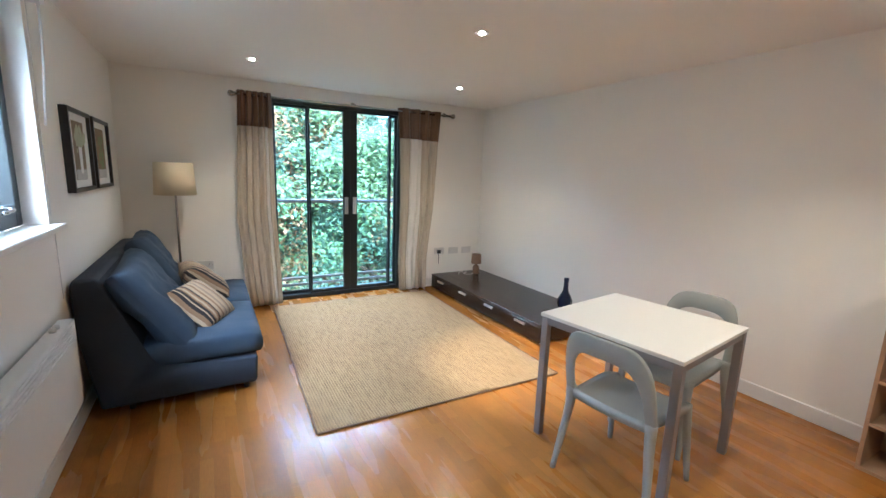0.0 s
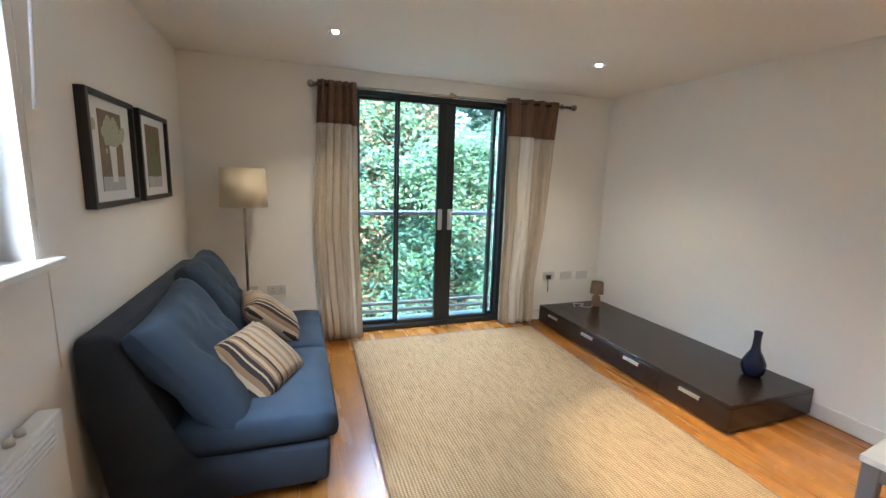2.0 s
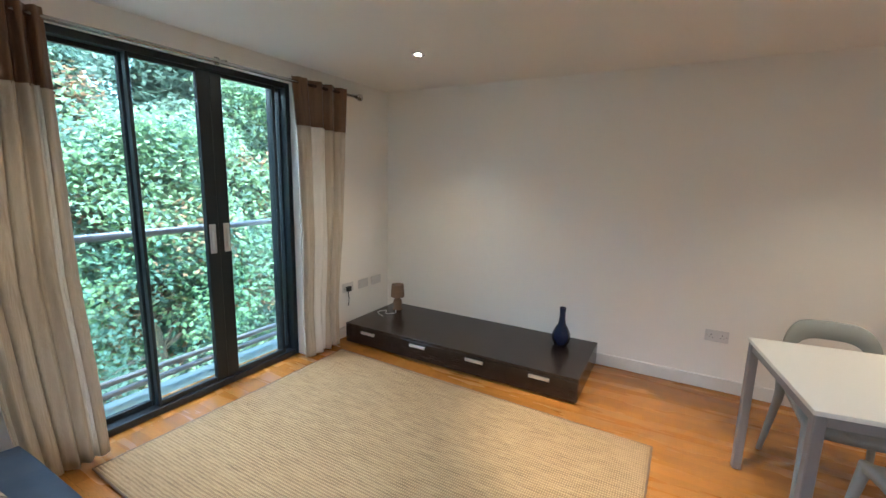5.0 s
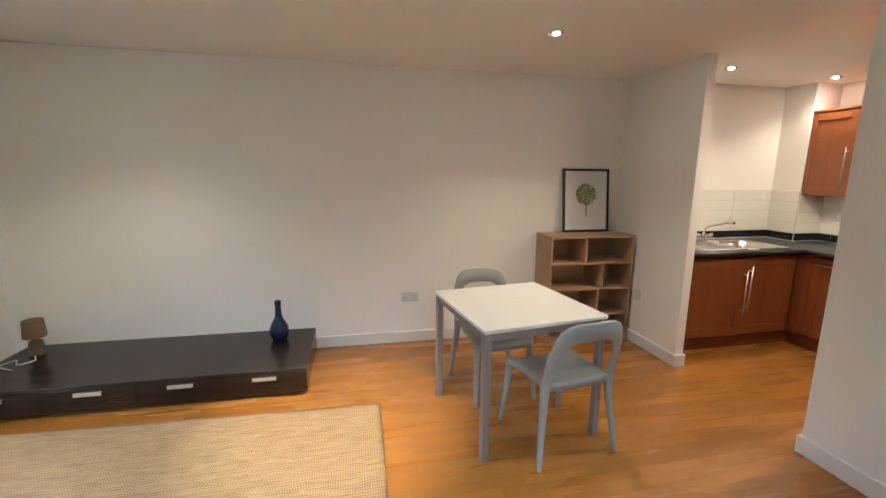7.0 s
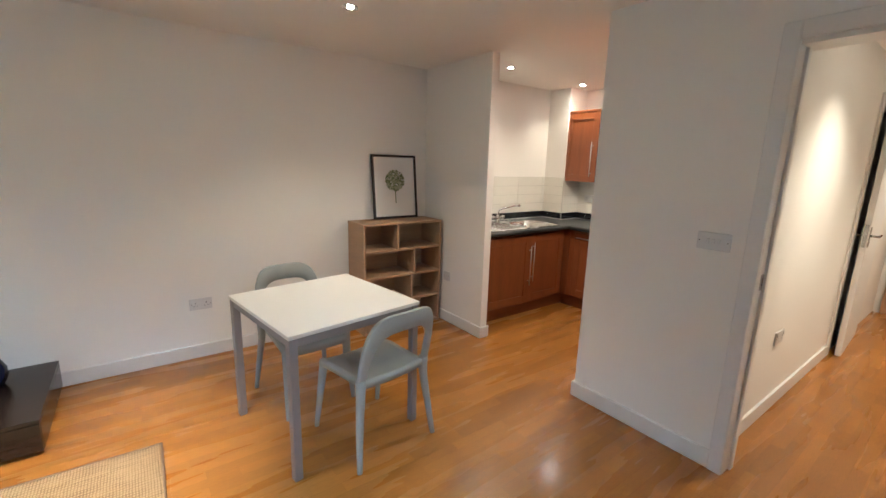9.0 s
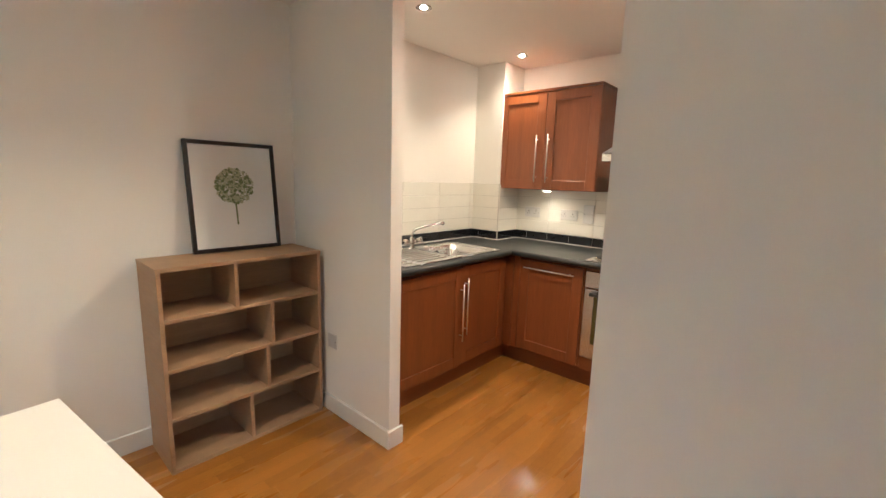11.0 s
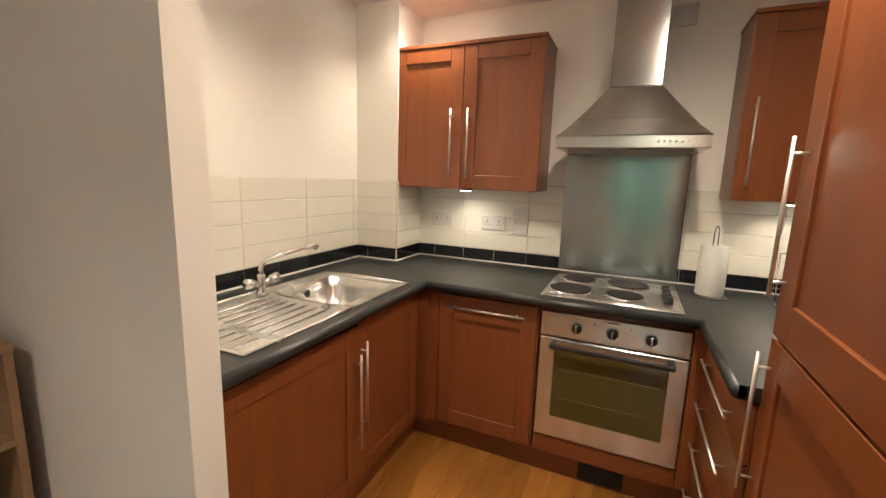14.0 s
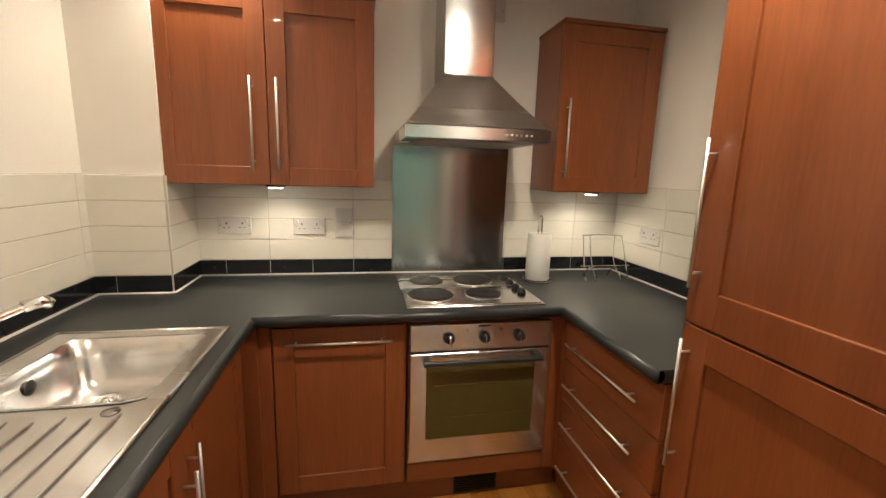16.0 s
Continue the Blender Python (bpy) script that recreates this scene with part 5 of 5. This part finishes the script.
def sink():
    s = root("sink", (2.74, -0.95, Z_TOP), "stainless steel sink with ribbed drainer", "sink")
    x0, x1, y0, y1 = 2.505, 2.985, -1.41, -0.475
    bx0, bx1, by0, by1 = 2.552, 2.915, -1.36, -0.97
    z = Z_TOP
    bm = bmesh.new()
    n = 40

    def ring(cx, cy, hx, hy, zz, p):
        out = []
        for k in range(n):
            a = 2 * math.pi * k / n
            c, d = math.cos(a), math.sin(a)
            r = (abs(c) ** p + abs(d) ** p) ** (-1 / p)
            out.append(bm.verts.new((cx + hx * r * c, cy + hy * r * d, zz)))
        return out

    cx, cy, hx, hy = (bx0 + bx1) / 2, (by0 + by1) / 2, (bx1 - bx0) / 2, (by1 - by0) / 2
    wx, wy = 2.785, -1.245
    rings = [ring(cx, cy, hx + 0.012, hy + 0.012, z + 0.006, 8), ring(cx, cy, hx, hy, z + 0.002, 7), ring(cx, cy, hx - 0.01, hy - 0.01, z - 0.05, 6), ring(cx, cy, hx - 0.018, hy - 0.018, z - 0.115, 6), ring(cx, cy, hx - 0.04, hy - 0.04, z - 0.135, 5), ring(wx, wy, 0.04, 0.04, z - 0.14, 2)]
    for a, b in zip(rings, rings[1:]):
        for k in range(n):
            bm.faces.new((a[k], a[(k + 1) % n], b[(k + 1) % n], b[k]))
    mesh("bowl", bm, M_STEEL_H, s, smooth=True)
    mesh("rim", boxes(((x0, y0, z), (bx0, y1, z + 0.006)), ((bx1, y0, z), (x1, y1, z + 0.006)), ((bx0, y0, z), (bx1, by0, z + 0.006)), ((bx0, by1, z), (bx1, y1, z + 0.004))), M_STEEL_H, s)
    bm = bmesh.new()
    for a, b in (((x0 + 0.004, y0), (x0 + 0.004, y1)), ((x1 - 0.004, y0), (x1 - 0.004, y1)), ((x0, y0 + 0.004), (x1, y0 + 0.004)), ((x0, y1 - 0.004), (x1, y1 - 0.004))):
        tube(bm, [(*a, z + 0.004), (*b, z + 0.004)], 0.006, 8)
    mesh("raised_edge", bm, M_STEEL_H, s, smooth=True)
    for k in range(7):
        x = 2.575 + 0.05 * k
        bm = tube(bmesh.new(), [(x, by1 + 0.05 + 0.01 * (k % 2), z + 0.003), (x, by1 + 0.08, z + 0.006), (x, y1 - 0.06, z + 0.006), (x, y1 - 0.03, z + 0.003)], [0.0025, 0.0042, 0.0042, 0.0025], 8)
        mesh("drainer_rib", bm, M_STEEL_H, s, smooth=True)
    bm = lathe(bmesh.new(), [(0.042, -0.138), (0.04, -0.133), (0.03, -0.134), (0.026, -0.139), (0.012, -0.136), (0.008, -0.13)], (wx, wy, z))
    mesh("waste", bm, M_CHROME, s, smooth=True, label="chrome drain")
    mesh("overflow", lathe(bmesh.new(), [(0.02, 0.0), (0.018, 0.003), (0.004, 0.004)], n=16), M_BLACK, s, m=pose(bx1 - 0.012, cy, z - 0.045, 0, -90), smooth=True)
    mesh("plug_hole", lathe(bmesh.new(), [(0.018, 0.004), (0.017, 0.0062), (0.003, 0.0065)], (2.6, -0.93, z), 16), M_STEEL, s, smooth=True)


sink()


def tap():
    x, y, z = 2.93, -0.93, Z_TOP + 0.006
    t = root("mixer_tap", (x, y, z), "chrome kitchen mixer tap with swan spout", "tap")
    bm = lathe(bmesh.new(), [(0.024, 0), (0.022, 0.01), (0.017, 0.02), (0.017, 0.075), (0.013, 0.085)], (x, y, z), 18)
    tube(bm, curve([(x, y, z + 0.06), (x, y - 0.003, z + 0.115), (x - 0.02, y - 0.025, z + 0.145), (x - 0.07, y - 0.1, z + 0.17), (x - 0.1, y - 0.155, z + 0.185)], 5), 0.0095, 12)
    tube(bm, [(x - 0.098, y - 0.152, z + 0.185), (x - 0.118, y - 0.185, z + 0.188), (x - 0.123, y - 0.195, z + 0.178)], 0.014, 12)
    mesh("spout", bm, M_CHROME, t, smooth=True)
    for s in (-1, 1):
        bm = tube(bmesh.new(), [(x, y, z + 0.04), (x - 0.005, y + s * 0.05, z + 0.055)], 0.012, 10)
        tube(bm, [(x - 0.005, y + s * 0.045, z + 0.052), (x - 0.007, y + s * 0.08, z + 0.06)], [0.019, 0.021], 12)
        mesh("valve_head", bm, M_CHROME, t, smooth=True)


tap()


def hob():
    h = root("hob", (1.63, -1.78, Z_TOP), "stainless electric hob with four plates", "hob")
    x0, x1, y0, y1, z = 1.345, 1.912, -2.035, -1.54, Z_TOP
    mesh("plate_sheet", boxes(((x0, y0, z), (x1, y1, z + 0.006)), ((x0 + 0.012, y0 + 0.012, z + 0.006), (x1 - 0.012, y1 - 0.012, z + 0.009)), bevel=0.002), M_STEEL_H, h)
    for x, y, r in ((1.8, -1.68, 0.092), (1.785, -1.905, 0.075), (1.57, -1.675, 0.075), (1.56, -1.9, 0.092)):
        mesh("hotplate", lathe(bmesh.new(), [(r, 0.009), (r, 0.019), (r - 0.006, 0.021), (0.02, 0.021), (0.018, 0.019)], (x, y, z), 32), M_IRON, h, smooth=False)
        mesh("trim_ring", lathe(bmesh.new(), [(r + 0.008, 0.009), (r + 0.007, 0.014), (r + 0.001, 0.015)], (x, y, z), 32), M_CHROME, h, smooth=True)
    for k in range(4):
        mesh("knob", lathe(bmesh.new(), [(0.019, 0.009), (0.018, 0.022), (0.013, 0.03), (0.012, 0.032)], (1.395, -1.68 - 0.075 * k, z), 16), M_BLACK, h, smooth=True)


hob()


def towel_holder():
    x, y, z = 1.215, -1.93, Z_TOP
    r = root("paper_towel", (x, y, z), "white paper towel roll on a chrome stand", "paper towel")
    bm = tube(bmesh.new(), [(x + 0.072 * math.cos(a / 12 * math.pi), y + 0.072 * math.sin(a / 12 * math.pi), z + 0.004) for a in range(25)], 0.004, 6)
    tube(bm, [(x - 0.072, y, z + 0.004), (x + 0.072, y, z + 0.004)], 0.003, 6)
    tube(bm, curve([(x - 0.009, y, z + 0.005), (x - 0.009, y, z + 0.28), (x - 0.006, y, z + 0.315), (x, y, z + 0.325), (x + 0.006, y, z + 0.315), (x + 0.009, y, z + 0.28), (x + 0.009, y, z + 0.2)], 5), 0.0035, 6)
    mesh("stand", bm, M_CHROME, r, smooth=True)
    mesh("roll", lathe(bmesh.new(), [(0.055, 0.008), (0.058, 0.012), (0.059, 0.12), (0.057, 0.232), (0.054, 0.236), (0.02, 0.236), (0.019, 0.225)], (x, y, z), 28), M_PAPER, r, smooth=True)


towel_holder()


def wire_stand():
    x, y, z = 0.86, -1.93, Z_TOP
    r = root("recipe_stand", (x, y, z), "chrome wire cookbook stand on the worktop", "book stand")
    bm = bmesh.new()
    q = [(x + 0.12, y + 0.05, z + 0.02), (x + 0.11, y - 0.01, z + 0.2), (x + 0.09, y - 0.02, z + 0.225), (x - 0.09, y - 0.02, z + 0.225), (x - 0.11, y - 0.01, z + 0.2), (x - 0.12, y + 0.05, z + 0.02)]
    tube(bm, curve(q, 5), 0.003, 6)
    tube(bm, [(x - 0.135, y + 0.03, z + 0.075), (x + 0.135, y + 0.03, z + 0.075)], 0.003, 6)
    for s in (-0.07, 0.07):
        tube(bm, curve([(x + s, y - 0.06, z + 0.003), (x + s, y + 0.0, z + 0.06), (x + s, y + 0.05, z + 0.04), (x + s, y + 0.07, z + 0.003)], 5), 0.003, 6)
        tube(bm, curve([(x + s, y - 0.02, z + 0.22), (x + s * 0.9, y + 0.0, z + 0.1), (x + s, y + 0.06, z + 0.025), (x + s, y + 0.085, z + 0.04)], 5), 0.0025, 6)
    tube(bm, [(x + 0.12, y + 0.05, z + 0.022), (x + 0.12, y + 0.07, z + 0.003)], 0.003, 6)
    tube(bm, [(x - 0.12, y + 0.05, z + 0.022), (x - 0.12, y + 0.07, z + 0.003)], 0.003, 6)
    mesh("wire_frame", bm, M_CHROME, r, smooth=True)


wire_stand()
plate("wall_socket", pose(2.67, KY + 0.008, 1.13, 0, 0, 180), 0.148, 0.086, "white double socket on the kitchen tiles", sockets=2)
plate("wall_socket", pose(2.33, KY + 0.008, 1.128, 0, 0, 180), 0.148, 0.086, "white double socket on the kitchen tiles", sockets=2)
plate("light_switch", pose(2.165, KY + 0.008, 1.145, 0, 0, 180), 0.086, 0.148, "white cooker switch plate on the tiles", rockers=2)
plate("wall_socket", pose(KX0 + 0.008, -1.84, 1.125, 0, 0, 90), 0.148, 0.086, "white double socket on the side tiles", sockets=2)
plate("light_switch", pose(1.43, KY, 2.19, 0, 0, 180), 0.1, 0.1, "white fused spur beside the hood chimney", rockers=1)


# ---- wall tiles ----
def tiles(parent, m, length, start=0.0):
    """Courses of tiles on a wall that faces -y of m: one dark course 0.2 m long, four white ones 0.4 m long."""
    def one(w, h):
        bm = box(bmesh.new(), (0.0012, -0.0075, 0.0012), (w - 0.0012, -0.0005, h - 0.0012), 0.0016)
        me = bpy.data.meshes.new("tile")
        bm.to_mesh(me)
        bm.free()
        return me

    shared = {}
    z = Z_TOP
    for row in range(5):
        h = 0.075 if row == 0 else 0.1
        x = -start
        while x < length - 0.004:
            step = 0.2 if row == 0 else 0.4
            a, b = max(0, x), min(length, x + step)
            key = (round(b - a, 4), row == 0)
            if key not in shared:
                shared[key] = one(b - a, h)
                shared[key].materials.append(M_TILE_BLACK if row == 0 else M_TILE)
            ob = new("tile", shared[key])
            ob.parent = parent
            ob.matrix_basis = m @ pose(a, 0, z)
            x += step
        z += h


def tiled(name, m, length, start, label):
    bed = mesh(name, boxes(((0, -0.004, Z_TOP), (length, 0, Z_TOP + 0.476))), M_GROUT, m=m, label=label, category="wall tiles", kind=S)
    tiles(bed, m, length, start)


tiled("tiling_back", pose(2.84, KY, 0, 0, 0, 180), 2.84 - KX0, 0.08, "white wall tiles over one black course")
tiled("tiling_boxing_side", pose(2.84, -1.855, 0, 0, 0, -90), 0.295, 0.1, "white tiles on the side of the boxing")
tiled("tiling_boxing", pose(KX1, -1.855, 0, 0, 0, 180), KX1 - 2.84, 0.12, "white tiles on the front of the boxing")
tiled("tiling_sink", pose(KX1, -0.264, 0, 0, 0, -90), 1.591, 0.06, "white wall tiles behind the sink")
tiled("tiling_side", pose(KX0, KY, 0, 0, 0, 90), 1.2, 0.0, "white tiles on the kitchen's side wall")


# ---- floor planks ----
def planks():
    rng = random.Random(3)
    w, ln = 0.19, 1.26
    areas = [(X0, X1, -0.1, YN), (KX0, KX1, -2.14, -0.1), (-0.58, 0.46, -4.4, -0.1)]
    for xa, xb, ya, yb in areas:
        i0 = math.floor(xa / w)
        for i in range(i0, math.ceil(xb / w)):
            off = (i * 0.47 % 1) * ln
            y = ya - off
            while y < yb:
                a, b = max(ya, y), min(yb, y + ln)
                l, r = max(xa, i * w), min(xb, (i + 1) * w)
                if b - a > 0.005 and r - l > 0.005:
                    bm = boxes(((l + 0.0002, a + 0.0002, -0.011), (r - 0.0002, b - 0.0002, 0.0)))
                    bmesh.ops.translate(bm, verts=bm.verts, vec=(0, 0, -0.0003 * rng.random()))
                    mesh("plank", bm, M_FLOOR, floor)
                y += ln


planks()
